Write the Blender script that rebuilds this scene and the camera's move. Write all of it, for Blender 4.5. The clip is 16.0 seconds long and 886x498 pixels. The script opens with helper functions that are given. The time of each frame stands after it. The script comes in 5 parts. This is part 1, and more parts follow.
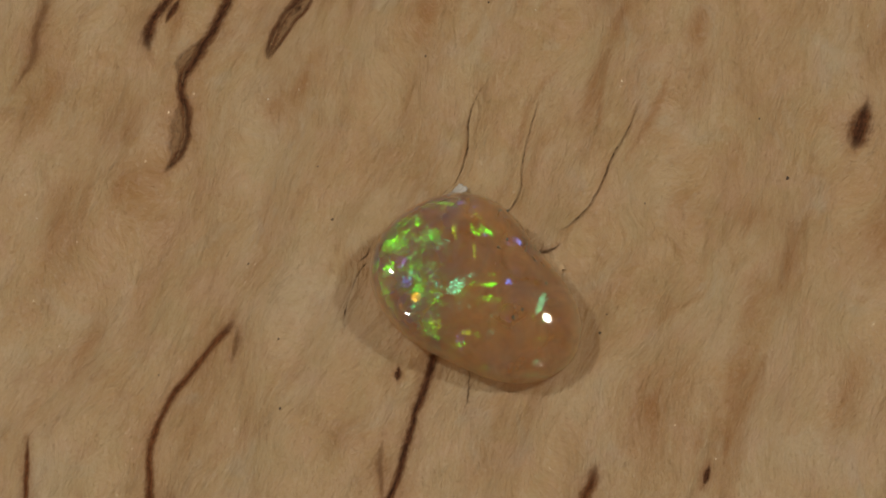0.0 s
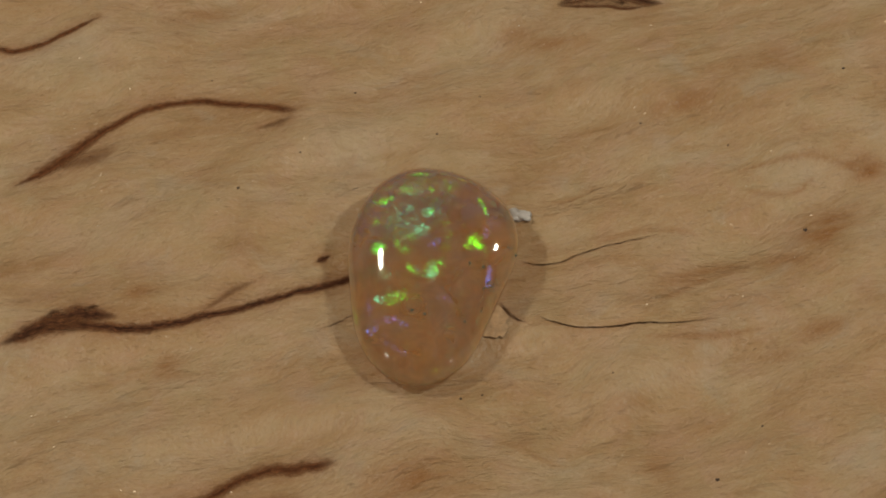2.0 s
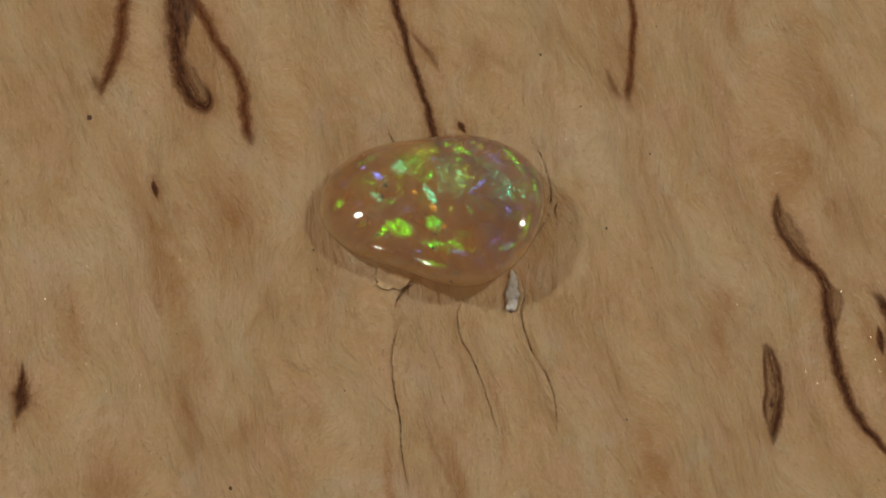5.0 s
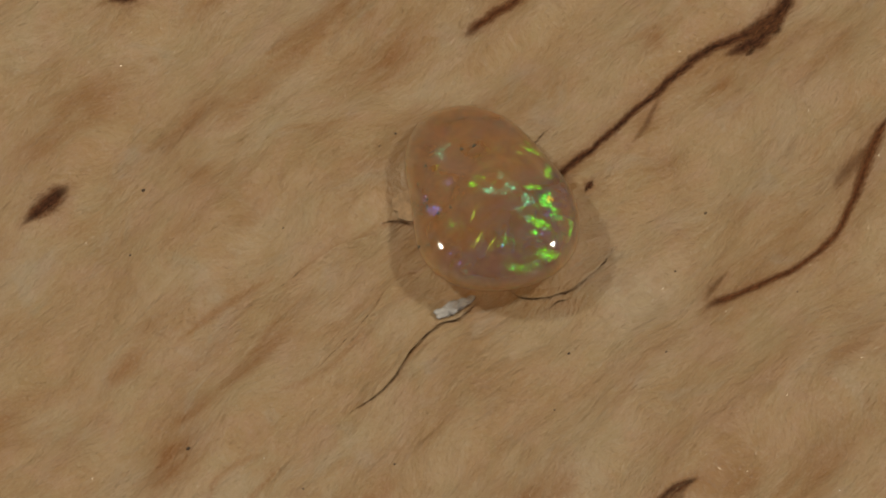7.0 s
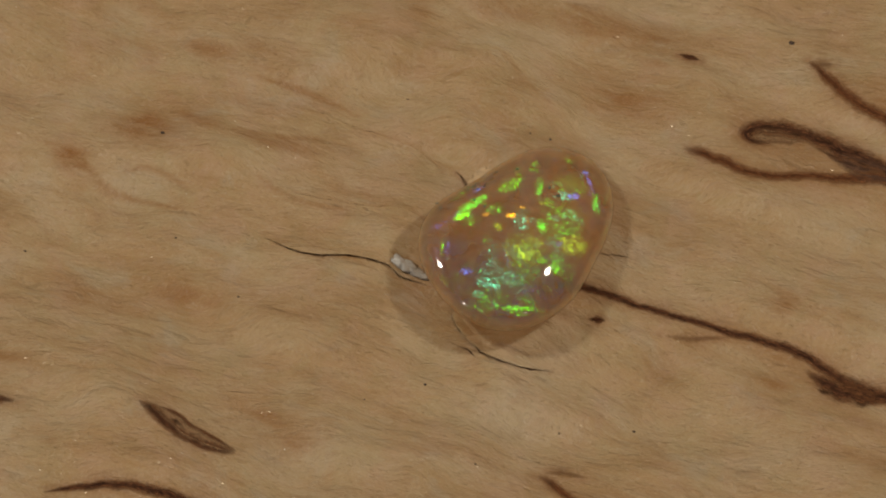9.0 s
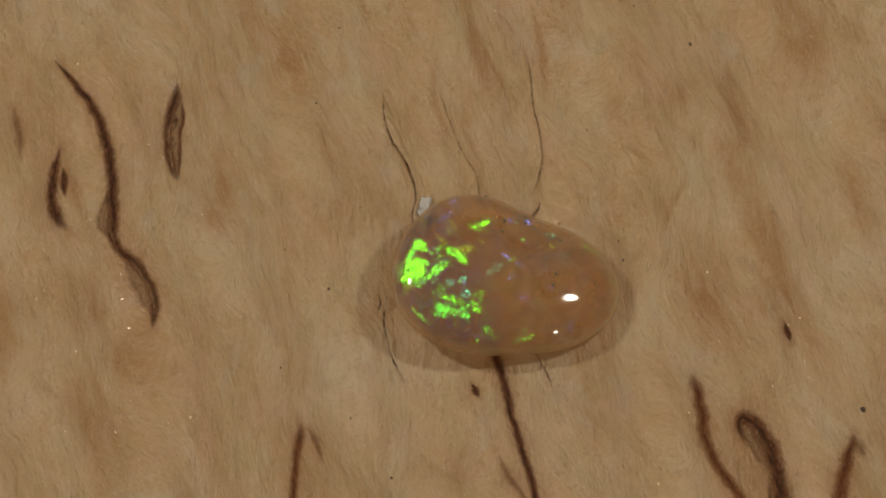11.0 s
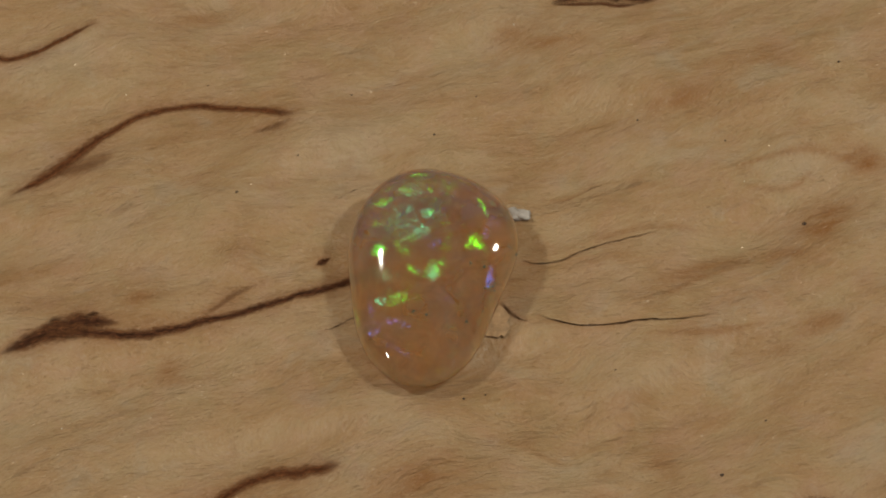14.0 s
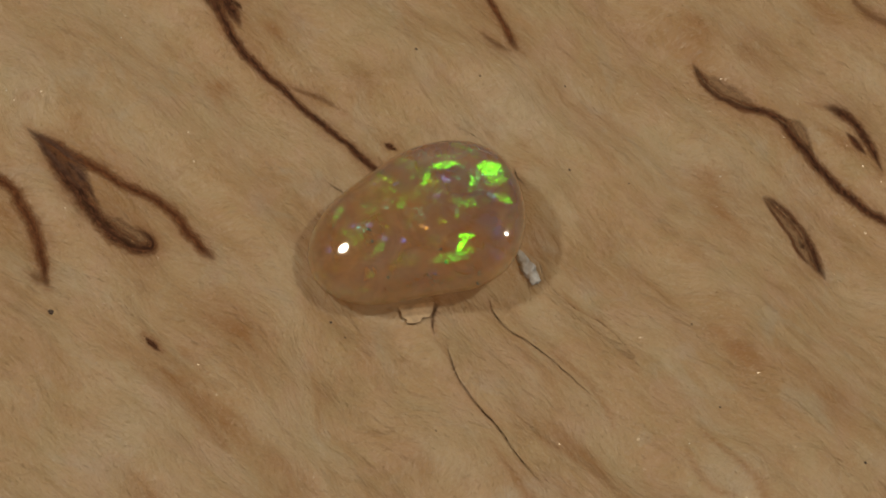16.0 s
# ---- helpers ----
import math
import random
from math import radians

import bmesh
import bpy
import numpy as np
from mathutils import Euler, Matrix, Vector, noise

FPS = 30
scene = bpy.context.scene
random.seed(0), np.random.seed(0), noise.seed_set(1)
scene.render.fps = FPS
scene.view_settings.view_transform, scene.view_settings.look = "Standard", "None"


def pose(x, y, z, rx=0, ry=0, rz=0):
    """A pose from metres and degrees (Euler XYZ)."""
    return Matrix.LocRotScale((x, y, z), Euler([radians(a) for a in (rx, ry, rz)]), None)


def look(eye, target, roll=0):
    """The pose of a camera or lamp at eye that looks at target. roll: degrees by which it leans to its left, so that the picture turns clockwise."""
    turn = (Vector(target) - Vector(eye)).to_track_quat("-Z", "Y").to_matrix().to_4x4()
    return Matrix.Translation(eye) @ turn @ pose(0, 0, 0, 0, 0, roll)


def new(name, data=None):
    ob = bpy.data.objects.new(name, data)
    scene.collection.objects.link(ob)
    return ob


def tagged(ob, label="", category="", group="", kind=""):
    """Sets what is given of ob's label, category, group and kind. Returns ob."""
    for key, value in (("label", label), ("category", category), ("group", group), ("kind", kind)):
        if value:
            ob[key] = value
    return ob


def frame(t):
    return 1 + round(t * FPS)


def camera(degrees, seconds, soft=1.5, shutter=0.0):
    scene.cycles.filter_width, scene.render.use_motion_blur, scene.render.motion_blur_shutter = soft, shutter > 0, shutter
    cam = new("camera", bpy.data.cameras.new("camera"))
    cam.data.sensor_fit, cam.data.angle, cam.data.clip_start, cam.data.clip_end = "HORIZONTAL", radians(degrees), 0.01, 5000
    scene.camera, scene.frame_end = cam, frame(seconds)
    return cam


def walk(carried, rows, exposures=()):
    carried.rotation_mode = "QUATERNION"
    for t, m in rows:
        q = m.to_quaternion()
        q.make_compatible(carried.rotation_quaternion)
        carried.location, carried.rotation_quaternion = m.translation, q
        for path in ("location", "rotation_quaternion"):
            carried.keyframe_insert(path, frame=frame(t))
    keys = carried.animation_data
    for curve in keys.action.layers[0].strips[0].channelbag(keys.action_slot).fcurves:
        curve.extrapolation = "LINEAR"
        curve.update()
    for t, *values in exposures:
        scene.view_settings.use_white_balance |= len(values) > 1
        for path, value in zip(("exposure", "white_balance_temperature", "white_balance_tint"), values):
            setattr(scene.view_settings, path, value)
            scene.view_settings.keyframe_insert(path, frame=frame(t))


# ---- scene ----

MM = 0.001
TOP = 0.018          # height of the wood's face over the table
CLIP = 16.0

# ---- camera: stands still, looks down at the turning slab ----
cam = camera(15.75, CLIP, soft=1.8)
EYE = Vector((-0.00152, -0.08102, TOP + 0.17489))
AHEAD = Vector((0.0, 0.42281, -0.90622))
STAND = look(EYE, EYE + AHEAD, 0.85)
walk(cam, [(0.0, STAND), (CLIP, STAND)])

# ---- light: two lamps at the sides, two small ones in front, a dim grey room ----
world = bpy.data.worlds.new("room")
scene.world = world
world.use_nodes = True
world.node_tree.nodes["Background"].inputs[0].default_value = (0.9, 0.93, 1.0, 1)
world.node_tree.nodes["Background"].inputs[1].default_value = 0.07


def lamp(name, azimuth, elevation, distance, size, watts, colour):
    a, e = radians(azimuth), radians(elevation)
    eye = Vector((math.sin(a) * math.cos(e), math.cos(a) * math.cos(e), math.sin(e))) * distance
    data = bpy.data.lights.new(name, "AREA")
    data.shape, data.size, data.energy, data.color = "DISK", size, watts, colour
    ob = new(name, data)
    ob.matrix_basis = look(eye + Vector((0, 0, TOP)), (0, 0, TOP))
    return ob


SIDE_LAMPS = ((-71, 50), (76, 53))      # azimuth and elevation
lamp("side_lamp", *SIDE_LAMPS[0], 0.38, 0.029, 0.735, (1.0, 0.945, 0.80))
lamp("side_lamp", *SIDE_LAMPS[1], 0.38, 0.029, 0.735, (1.0, 0.945, 0.80))
lamp("front_lamp", -127, 42, 0.40, 0.018, 0.14, (1.0, 0.95, 0.88))
lamp("front_lamp", 138, 40, 0.40, 0.018, 0.14, (1.0, 0.95, 0.88))
scene.view_settings.exposure = 0.0


# ---- materials ----
class Nodes:
    """Short hand for a node material."""

    def __init__(self, name):
        self.mat = bpy.data.materials.new(name)
        self.mat.use_nodes = True
        self.t = self.mat.node_tree
        self.t.nodes.clear()
        self.out = self.t.nodes.new("ShaderNodeOutputMaterial")

    def add(self, kind, settings=(), **inputs):
        n = self.t.nodes.new(kind)
        settings = dict(settings)
        if "operation" in settings:
            n.operation, n.use_clamp = settings["operation"], settings["use_clamp"]
        if "blend_type" in settings:
            n.data_type, n.blend_type = settings["data_type"], settings["blend_type"]
        for k, v in inputs.items():
            k = int(k[1:]) if k[0] == "_" else k.replace("__", " ")
            if isinstance(v, bpy.types.NodeSocket):
                self.t.links.new(v, n.inputs[k])
            else:
                n.inputs[k].default_value = v
        return n

    def coords(self, scale=(1000, 1000, 1000)):
        c = self.add("ShaderNodeTexCoord").outputs["Object"]
        return self.add("ShaderNodeMapping", _0=c, Scale=scale).outputs[0]

    def attribute(self, name, out="Fac"):
        n = self.add("ShaderNodeAttribute")
        n.attribute_name = name
        return n.outputs[out]

    def noise(self, vector, scale, detail=4.0, rough=0.55, distortion=0.0):
        return self.add("ShaderNodeTexNoise", Vector=vector, Scale=scale, Detail=detail, Roughness=rough, Distortion=distortion).outputs[0]

    def ramp(self, fac, stops, ease="LINEAR"):
        n = self.add("ShaderNodeValToRGB", Fac=fac)
        n.color_ramp.interpolation = ease
        while len(n.color_ramp.elements) < len(stops):
            n.color_ramp.elements.new(0.5)
        for e, (p, c) in zip(n.color_ramp.elements, stops):
            e.position, e.color = p, ((c, c, c, 1) if isinstance(c, (int, float)) else (*c, 1))
        return n.outputs[0]

    def maths(self, op, a, b=0.0, clamp=False):
        return self.add("ShaderNodeMath", {"operation": op, "use_clamp": clamp}, _0=a, _1=b).outputs[0]

    def mix(self, fac, a, b, blend="MIX"):
        n = self.add("ShaderNodeMix", {"data_type": "RGBA", "blend_type": blend}, _0=fac)
        for k, v in ((6, a), (7, b)):
            if isinstance(v, bpy.types.NodeSocket):
                self.t.links.new(v, n.inputs[k])
            else:
                n.inputs[k].default_value = (*v, 1)
        return n.outputs[2]

    def bump(self, height, strength, distance):
        return self.add("ShaderNodeBump", Height=height, Strength=strength, Distance=distance).outputs[0]

    def shader(self, sh):
        self.t.links.new(sh, self.out.inputs[0])
        return self.mat


def wood_material():
    n = Nodes("weathered_wood")
    c = n.coords()
    # the grain runs along x and wanders
    sway = n.noise(n.add("ShaderNodeMapping", _0=c, Scale=(0.05, 0.09, 0.05)).outputs[0], 1.0, 2.0)
    sway = n.maths("MULTIPLY", n.maths("SUBTRACT", sway, 0.5), 7.0)
    curl = n.noise(n.add("ShaderNodeMapping", _0=c, Scale=(0.13, 0.17, 0.1)).outputs[0], 1.0, 1.0, 0.4, 0.2)
    sway = n.maths("ADD", sway, n.maths("MULTIPLY", n.maths("SUBTRACT", curl, 0.5), 2.0))
    sep = n.add("ShaderNodeSeparateXYZ", _0=c)
    grain = n.add("ShaderNodeCombineXYZ", _0=sep.outputs[0], _1=n.maths("ADD", sep.outputs[1], sway), _2=sep.outputs[2]).outputs[0]

    def along(sx, sy):
        return n.add("ShaderNodeMapping", _0=grain, Scale=(sx, sy, 1.0)).outputs[0]

    broad = n.noise(along(0.10, 0.24), 1.0, 5.0, 0.6, 0.5)
    patch = n.noise(along(0.22, 0.34), 1.0, 4.0, 0.6, 0.7)
    streak = n.noise(along(0.26, 1.05), 1.0, 5.0, 0.6, 0.3)
    fine = n.noise(along(1.6, 4.6), 1.0, 4.0, 0.7, 0.1)
    fibre = n.noise(along(0.55, 5.2), 1.0, 3.0, 0.65, 0.25)
    combed = n.ramp(n.noise(along(0.09, 0.16), 1.0, 3.0, 0.6), [(0.40, 0.25), (0.60, 1.0)])
    pores = n.noise(along(2.0, 8.5), 1.0, 2.0, 0.5, 0.3)
    lumps = n.noise(along(0.42, 0.95), 1.0, 5.0, 0.55, 0.5)
    where = n.noise(along(0.12, 0.22), 1.0, 3.0)
    stain, smudge = n.attribute("stain"), n.attribute("smudge")
    col = n.ramp(broad, [(0.28, (0.255, 0.138, 0.054)), (0.44, (0.325, 0.196, 0.090)), (0.56, (0.350, 0.228, 0.116)), (0.72, (0.360, 0.252, 0.145))])
    col = n.mix(n.ramp(patch, [(0.52, 0.0), (0.74, 0.50)]), col, (0.325, 0.172, 0.068))
    col = n.mix(n.ramp(patch, [(0.28, 0.6), (0.44, 0.0)]), col, (0.330, 0.250, 0.160))
    col = n.mix(n.ramp(streak, [(0.57, 0.0), (0.78, 0.34)]), col, (0.190, 0.094, 0.036))
    col = n.mix(n.ramp(streak, [(0.26, 0.28), (0.42, 0.0)]), col, (0.420, 0.315, 0.190))
    col = n.mix(n.ramp(fine, [(0.32, 0.15), (0.48, 0.0)]), col, (0.180, 0.095, 0.040))
    col = n.mix(n.maths("MULTIPLY", n.ramp(pores, [(0.68, 0.0), (0.80, 0.26)]), n.ramp(where, [(0.45, 0.05), (0.62, 1.0)])), col, (0.090, 0.046, 0.020))
    col = n.mix(n.maths("MULTIPLY", combed, n.ramp(fibre, [(0.52, 0.0), (0.72, 0.17)])), col, (0.190, 0.105, 0.046))
    col = n.mix(n.maths("MULTIPLY", combed, n.ramp(fibre, [(0.30, 0.22), (0.46, 0.0)])), col, (0.450, 0.330, 0.205))
    mottle = n.noise(c, 0.42, 4.0, 0.6, 0.6)
    col = n.mix(n.ramp(mottle, [(0.50, 0.0), (0.68, 0.32)]), col, (0.385, 0.225, 0.140))
    col = n.mix(n.ramp(mottle, [(0.32, 0.32), (0.48, 0.0)]), col, (0.300, 0.215, 0.098))
    breakup = n.maths("MULTIPLY", smudge, n.ramp(streak, [(0.32, 0.55), (0.60, 1.3)]), True)
    # darker brown where the lumps noise is low
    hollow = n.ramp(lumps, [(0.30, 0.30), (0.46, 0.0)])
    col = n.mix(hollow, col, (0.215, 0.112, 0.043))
    col = n.mix(breakup, col, (0.215, 0.086, 0.018))
    col = n.mix(n.maths("MULTIPLY", stain, n.ramp(fine, [(0.3, 1.0), (0.7, 0.6)]), True), col, (0.190, 0.074, 0.021))
    grain_dots = n.noise(n.add("ShaderNodeMapping", _0=grain, Scale=(4.0, 7.5, 4.0)).outputs[0], 1.0, 3.0, 0.75)
    col = n.mix(n.ramp(grain_dots, [(0.54, 0.0), (0.70, 0.26)]), col, (0.200, 0.112, 0.052))
    col = n.mix(n.ramp(grain_dots, [(0.30, 0.26), (0.46, 0.0)]), col, (0.440, 0.320, 0.200))
    # pale dots: tiny glints painted into the colour, and a few white bits
    pale_cells = n.add("ShaderNodeTexVoronoi", Vector=c, Scale=0.85)
    pale_dots = n.maths("MULTIPLY", n.maths("LESS_THAN", pale_cells.outputs["Distance"], 0.032), n.maths("GREATER_THAN", n.add("ShaderNodeSeparateColor", _0=pale_cells.outputs["Color"]).outputs[0], 0.93))
    col = n.mix(pale_dots, col, (0.66, 0.60, 0.50))
    grit = n.noise(c, 5.0, 3.0, 0.6)
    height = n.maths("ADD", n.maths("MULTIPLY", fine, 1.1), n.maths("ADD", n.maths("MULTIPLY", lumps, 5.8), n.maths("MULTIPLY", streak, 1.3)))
    height = n.maths("SUBTRACT", height, n.maths("MULTIPLY", n.ramp(pores, [(0.63, 0.0), (0.74, 1.0)]), 0.5))
    height = n.maths("ADD", height, n.maths("MULTIPLY", grit, 0.5))
    height = n.maths("SUBTRACT", height, n.maths("MULTIPLY", n.maths("MULTIPLY", fibre, combed), 0.9))
    p = n.add("ShaderNodeBsdfPrincipled", Base__Color=col, Roughness=n.ramp(grit, [(0.33, 0.28), (0.65, 0.66)]), Normal=n.bump(height, 0.71, 0.00016))
    p.inputs["Specular IOR Level"].default_value = 0.35
    # scattered resin-bright cell walls, each with a tilt of its own
    cell = n.add("ShaderNodeTexVoronoi", Vector=along(4.0, 9.0), Scale=1.0)
    tint = n.add("ShaderNodeSeparateColor", _0=cell.outputs["Color"])
    lean = n.add("ShaderNodeVectorMath", _0=cell.outputs["Color"], _1=(0.5, 0.5, 0.5))
    lean.operation = "SUBTRACT"
    tilt = n.add("ShaderNodeVectorMath", _0=lean.outputs[0], _1=(1.1, 1.1, 0.0))
    tilt.operation = "MULTIPLY"
    normal = n.add("ShaderNodeVectorMath", _0=tilt.outputs[0], _1=n.add("ShaderNodeNewGeometry").outputs["Normal"])
    normal.operation = "ADD"
    unit = n.add("ShaderNodeVectorMath", _0=normal.outputs[0])
    unit.operation = "NORMALIZE"
    spark = n.add("ShaderNodeBsdfGlossy", Color=(0.95, 0.80, 0.62, 1), Roughness=0.2, Normal=unit.outputs[0])
    amount = n.maths("MULTIPLY", n.maths("LESS_THAN", cell.outputs["Distance"], 0.26), n.maths("MULTIPLY", n.maths("GREATER_THAN", tint.outputs[2], 0.62), combed))
    mixed = n.add("ShaderNodeMixShader", _0=n.maths("MULTIPLY", amount, 0.014), _1=p.outputs[0], _2=spark.outputs[0])
    return n.shader(mixed.outputs[0])


def vein_material(name, core, rim, edge_dark, solid, gaps=False, split=0.0):
    """Bark-filled streak: fibres along it, a ragged see-through border."""
    n = Nodes(name)
    s = n.attribute("strip", "Vector")
    sep = n.add("ShaderNodeSeparateXYZ", _0=s)
    across = n.attribute("across")
    fibre = n.noise(n.add("ShaderNodeMapping", _0=s, Scale=(2.4, 6.2, 1)).outputs[0], 1.0, 5.0, 0.7, 0.5)
    ragged = n.noise(n.add("ShaderNodeMapping", _0=s, Scale=(2.2, 4.6, 1)).outputs[0], 1.0, 5.0, 0.7, 0.3)
    a = n.maths("ABSOLUTE", across)
    shade = n.maths("ADD", n.maths("MULTIPLY", n.maths("SUBTRACT", fibre, 0.5), 1.3), n.maths("MULTIPLY", a, 0.75))
    col = n.ramp(shade, [(0.0, tuple(v * 0.6 for v in core)), (0.12, core), (0.55, rim)])
    band = n.ramp(n.maths("ADD", a, n.maths("MULTIPLY", n.maths("SUBTRACT", ragged, 0.5), 0.4)), [(0.22, 0.0), (0.42, edge_dark), (0.62, edge_dark), (0.85, 0.0)])
    col = n.mix(band, col, tuple(v * 0.6 for v in core))
    splits = n.noise(n.add("ShaderNodeMapping", _0=s, Scale=(1.1, 7.0, 1)).outputs[0], 1.0, 4.0, 0.7, 0.8)
    col = n.mix(n.ramp(splits, [(0.53, 0.0), (0.60, split)]), col, tuple(v * 0.25 for v in core))
    cover = n.ramp(n.maths("ADD", n.maths("SUBTRACT", 1.0, a), n.maths("MULTIPLY", n.maths("SUBTRACT", ragged, 0.5), 1.15)), [(0.06, 0.0), (0.34, 0.34 * solid), (0.78, solid)])
    cover = n.maths("MULTIPLY", cover, n.attribute("tip"))
    if gaps:
        fade = n.noise(n.add("ShaderNodeMapping", _0=s, Scale=(0.45, 0.0, 1)).outputs[0], 1.0, 3.0, 0.6)
        cover = n.maths("MULTIPLY", cover, n.ramp(fade, [(0.36, 0.10), (0.60, 1.0)]))
    p = n.add("ShaderNodeBsdfPrincipled", Base__Color=col, Roughness=0.75, Normal=n.bump(fibre, 0.7, 0.00012))
    p.inputs["Specular IOR Level"].default_value = 0.05
    clear = n.add("ShaderNodeBsdfTransparent")
    return n.shader(n.add("ShaderNodeMixShader", _0=cover, _1=clear.outputs[0], _2=p.outputs[0]).outputs[0])


def plain(name, colour, rough, grain=4.0, vary=0.25, relief=0.00005):
    n = Nodes(name)
    c = n.coords()
    k = n.noise(c, grain, 5.0, 0.6)
    col = n.ramp(k, [(0.3, tuple(v * (1 - vary) for v in colour)), (0.7, tuple(min(1, v * (1 + vary)) for v in colour))])
    p = n.add("ShaderNodeBsdfPrincipled", Base__Color=col, Roughness=rough, Normal=n.bump(k, 0.6, relief))
    return n.shader(p.outputs[0])


def shell_material():
    """Polished skin of the stone: clear, with a sharp gloss at the surface."""
    n = Nodes("opal_polish")
    facing = n.add("ShaderNodeLayerWeight", Blend=0.5).outputs["Facing"]
    f = n.maths("ADD", n.maths("MULTIPLY", n.maths("POWER", facing, 3.2), 0.58), 0.036)
    clear = n.add("ShaderNodeBsdfTransparent", Color=(0.985, 0.975, 0.965, 1))
    scratch = n.noise(n.coords(), 0.5, 2.0)
    gloss = n.add("ShaderNodeBsdfGlossy", Roughness=0.045, Normal=n.bump(scratch, 0.14, 0.00012))
    return n.shader(n.add("ShaderNodeMixShader", _0=f, _1=clear.outputs[0], _2=gloss.outputs[0]).outputs[0])


def body_material():
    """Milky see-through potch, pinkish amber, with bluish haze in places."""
    n = Nodes("opal_body")
    c = n.coords()
    k = n.noise(c, 0.32, 4.0, 0.6, 0.8)
    haze = n.noise(c, 0.55, 5.0, 0.65, 1.0)
    end = n.maths("MULTIPLY", n.add("ShaderNodeSeparateXYZ", _0=c).outputs[1], 0.19)
    col = n.ramp(k, [(0.32, (0.385, 0.215, 0.098)), (0.50, (0.325, 0.203, 0.124)), (0.68, (0.270, 0.195, 0.158))])
    col = n.mix(n.ramp(n.maths("ADD", haze, end), [(0.40, 0.0), (0.92, 0.95)]), col, (0.155, 0.130, 0.175))
    # cream rim: light glowing through the low edge, painted into the colour by height
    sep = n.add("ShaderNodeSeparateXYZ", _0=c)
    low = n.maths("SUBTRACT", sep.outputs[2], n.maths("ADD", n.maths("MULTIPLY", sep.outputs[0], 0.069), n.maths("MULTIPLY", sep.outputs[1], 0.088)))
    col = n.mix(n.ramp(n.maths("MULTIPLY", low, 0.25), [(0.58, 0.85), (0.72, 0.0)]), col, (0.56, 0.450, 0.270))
    p = n.add("ShaderNodeBsdfPrincipled", Base__Color=col, Roughness=0.4)
    p.inputs["Subsurface Weight"].default_value = 1.0
    p.inputs["Subsurface Radius"].default_value = (1.0, 0.62, 0.42)
    p.inputs["Subsurface Scale"].default_value = 0.0007
    p.inputs["Specular IOR Level"].default_value = 0.0
    clear = n.add("ShaderNodeBsdfTransparent", Color=(0.93, 0.755, 0.54, 1))
    return n.shader(n.add("ShaderNodeMixShader", _0=n.ramp(haze, [(0.3, 0.22), (0.7, 0.44)]), _1=clear.outputs[0], _2=p.outputs[0]).outputs[0])


WOOD = wood_material()
BARK = vein_material("bark_vein", (0.070, 0.027, 0.013), (0.190, 0.076, 0.030), 0.05, 0.97, False, 0.75)
BROWN = vein_material("brown_vein", (0.110, 0.039, 0.015), (0.205, 0.086, 0.033), 0.0, 0.92, False, 0.15)
FAINT = vein_material("faint_vein", (0.140, 0.055, 0.019), (0.190, 0.080, 0.028), 0.0, 0.36)
POCKET = vein_material("bark_pocket", (0.105, 0.050, 0.030), (0.165, 0.085, 0.052), 0.3, 0.82, False, 0.6)
HOLLOW = vein_material("hollow_pocket", (0.265, 0.150, 0.075), (0.120, 0.052, 0.024), 0.0, 0.80, False, 0.25)
CRACK = vein_material("crack", (0.050, 0.020, 0.009), (0.115, 0.050, 0.021), 0.0, 0.85, True)
SPECK = plain("dark_grit", (0.050, 0.026, 0.013), 0.8)
SPLINTER = plain("torn_wood", (0.36, 0.235, 0.125), 0.75, 2.0, 0.3, 0.00015)
CRUMB = plain("white_crumb", (0.32, 0.285, 0.25), 0.45, 1.4, 0.3, 0.00005)
TABLE = plain("table_grey", (0.10, 0.10, 0.105), 0.6, 0.05, 0.2)
SHELL, BODY = shell_material(), body_material()
INCLUSION = plain("dark_inclusion", (0.028, 0.060, 0.050), 0.5)
GAIN = 0.072


# ---- helpers ----
def part(name, bm, material, parent, label=""):
    me = bpy.data.meshes.new(name)
    bm.to_mesh(me)
    bm.free()
    for f in me.polygons:
        f.use_smooth = True
    me.materials.append(material)
    ob = new(name, me)
    ob.parent = parent
    return tagged(ob, label)


rng = np.random.default_rng(7)
LATTICE = rng.random((64, 64))


def value_noise(x, y):
    xi, yi = np.floor(x).astype(int), np.floor(y).astype(int)
    fx, fy = x - xi, y - yi
    fx, fy = fx * fx * (3 - 2 * fx), fy * fy * (3 - 2 * fy)
    g = lambda a, b: LATTICE[a % 64, b % 64]
    return (g(xi, yi) * (1 - fx) + g(xi + 1, yi) * fx) * (1 - fy) + (g(xi, yi + 1) * (1 - fx) + g(xi + 1, yi + 1) * fx) * fy - 0.5


def spline(points, step=0.12):
    """Catmull-Rom through the points (mm, any number of values each), at even steps."""
    p = np.array(points, float)
    p = np.vstack([2 * p[0] - p[1], p, 2 * p[-1] - p[-2]])
    out = []
    for a, b, c, d in zip(p, p[1:], p[2:], p[3:]):
        n = max(2, int(np.hypot(*(c - b)[:2]) / step))
        for u in np.linspace(0, 1, n, endpoint=False):
            out.append(0.5 * (2 * b + (c - a) * u + (2 * a - 5 * b + 4 * c - d) * u * u + (3 * b - a - 3 * c + d) * u ** 3))
    out.append(p[-2])
    return np.array(out)


# ---- the veins and cracks of the wood: x, y and half width in mm, the grain along x ----
VEINS = []


def vein(name, material, label, points, halo=0.5, reach=2.3, groove=0.08):
    VEINS.append((name, material, label, spline(points), halo, reach, groove))


STREAKS = []


def streak(points, strength):
    """Only tints the wood brown: grain lines, and ridge shading put into the colour."""
    STREAKS.append((spline(points), strength))


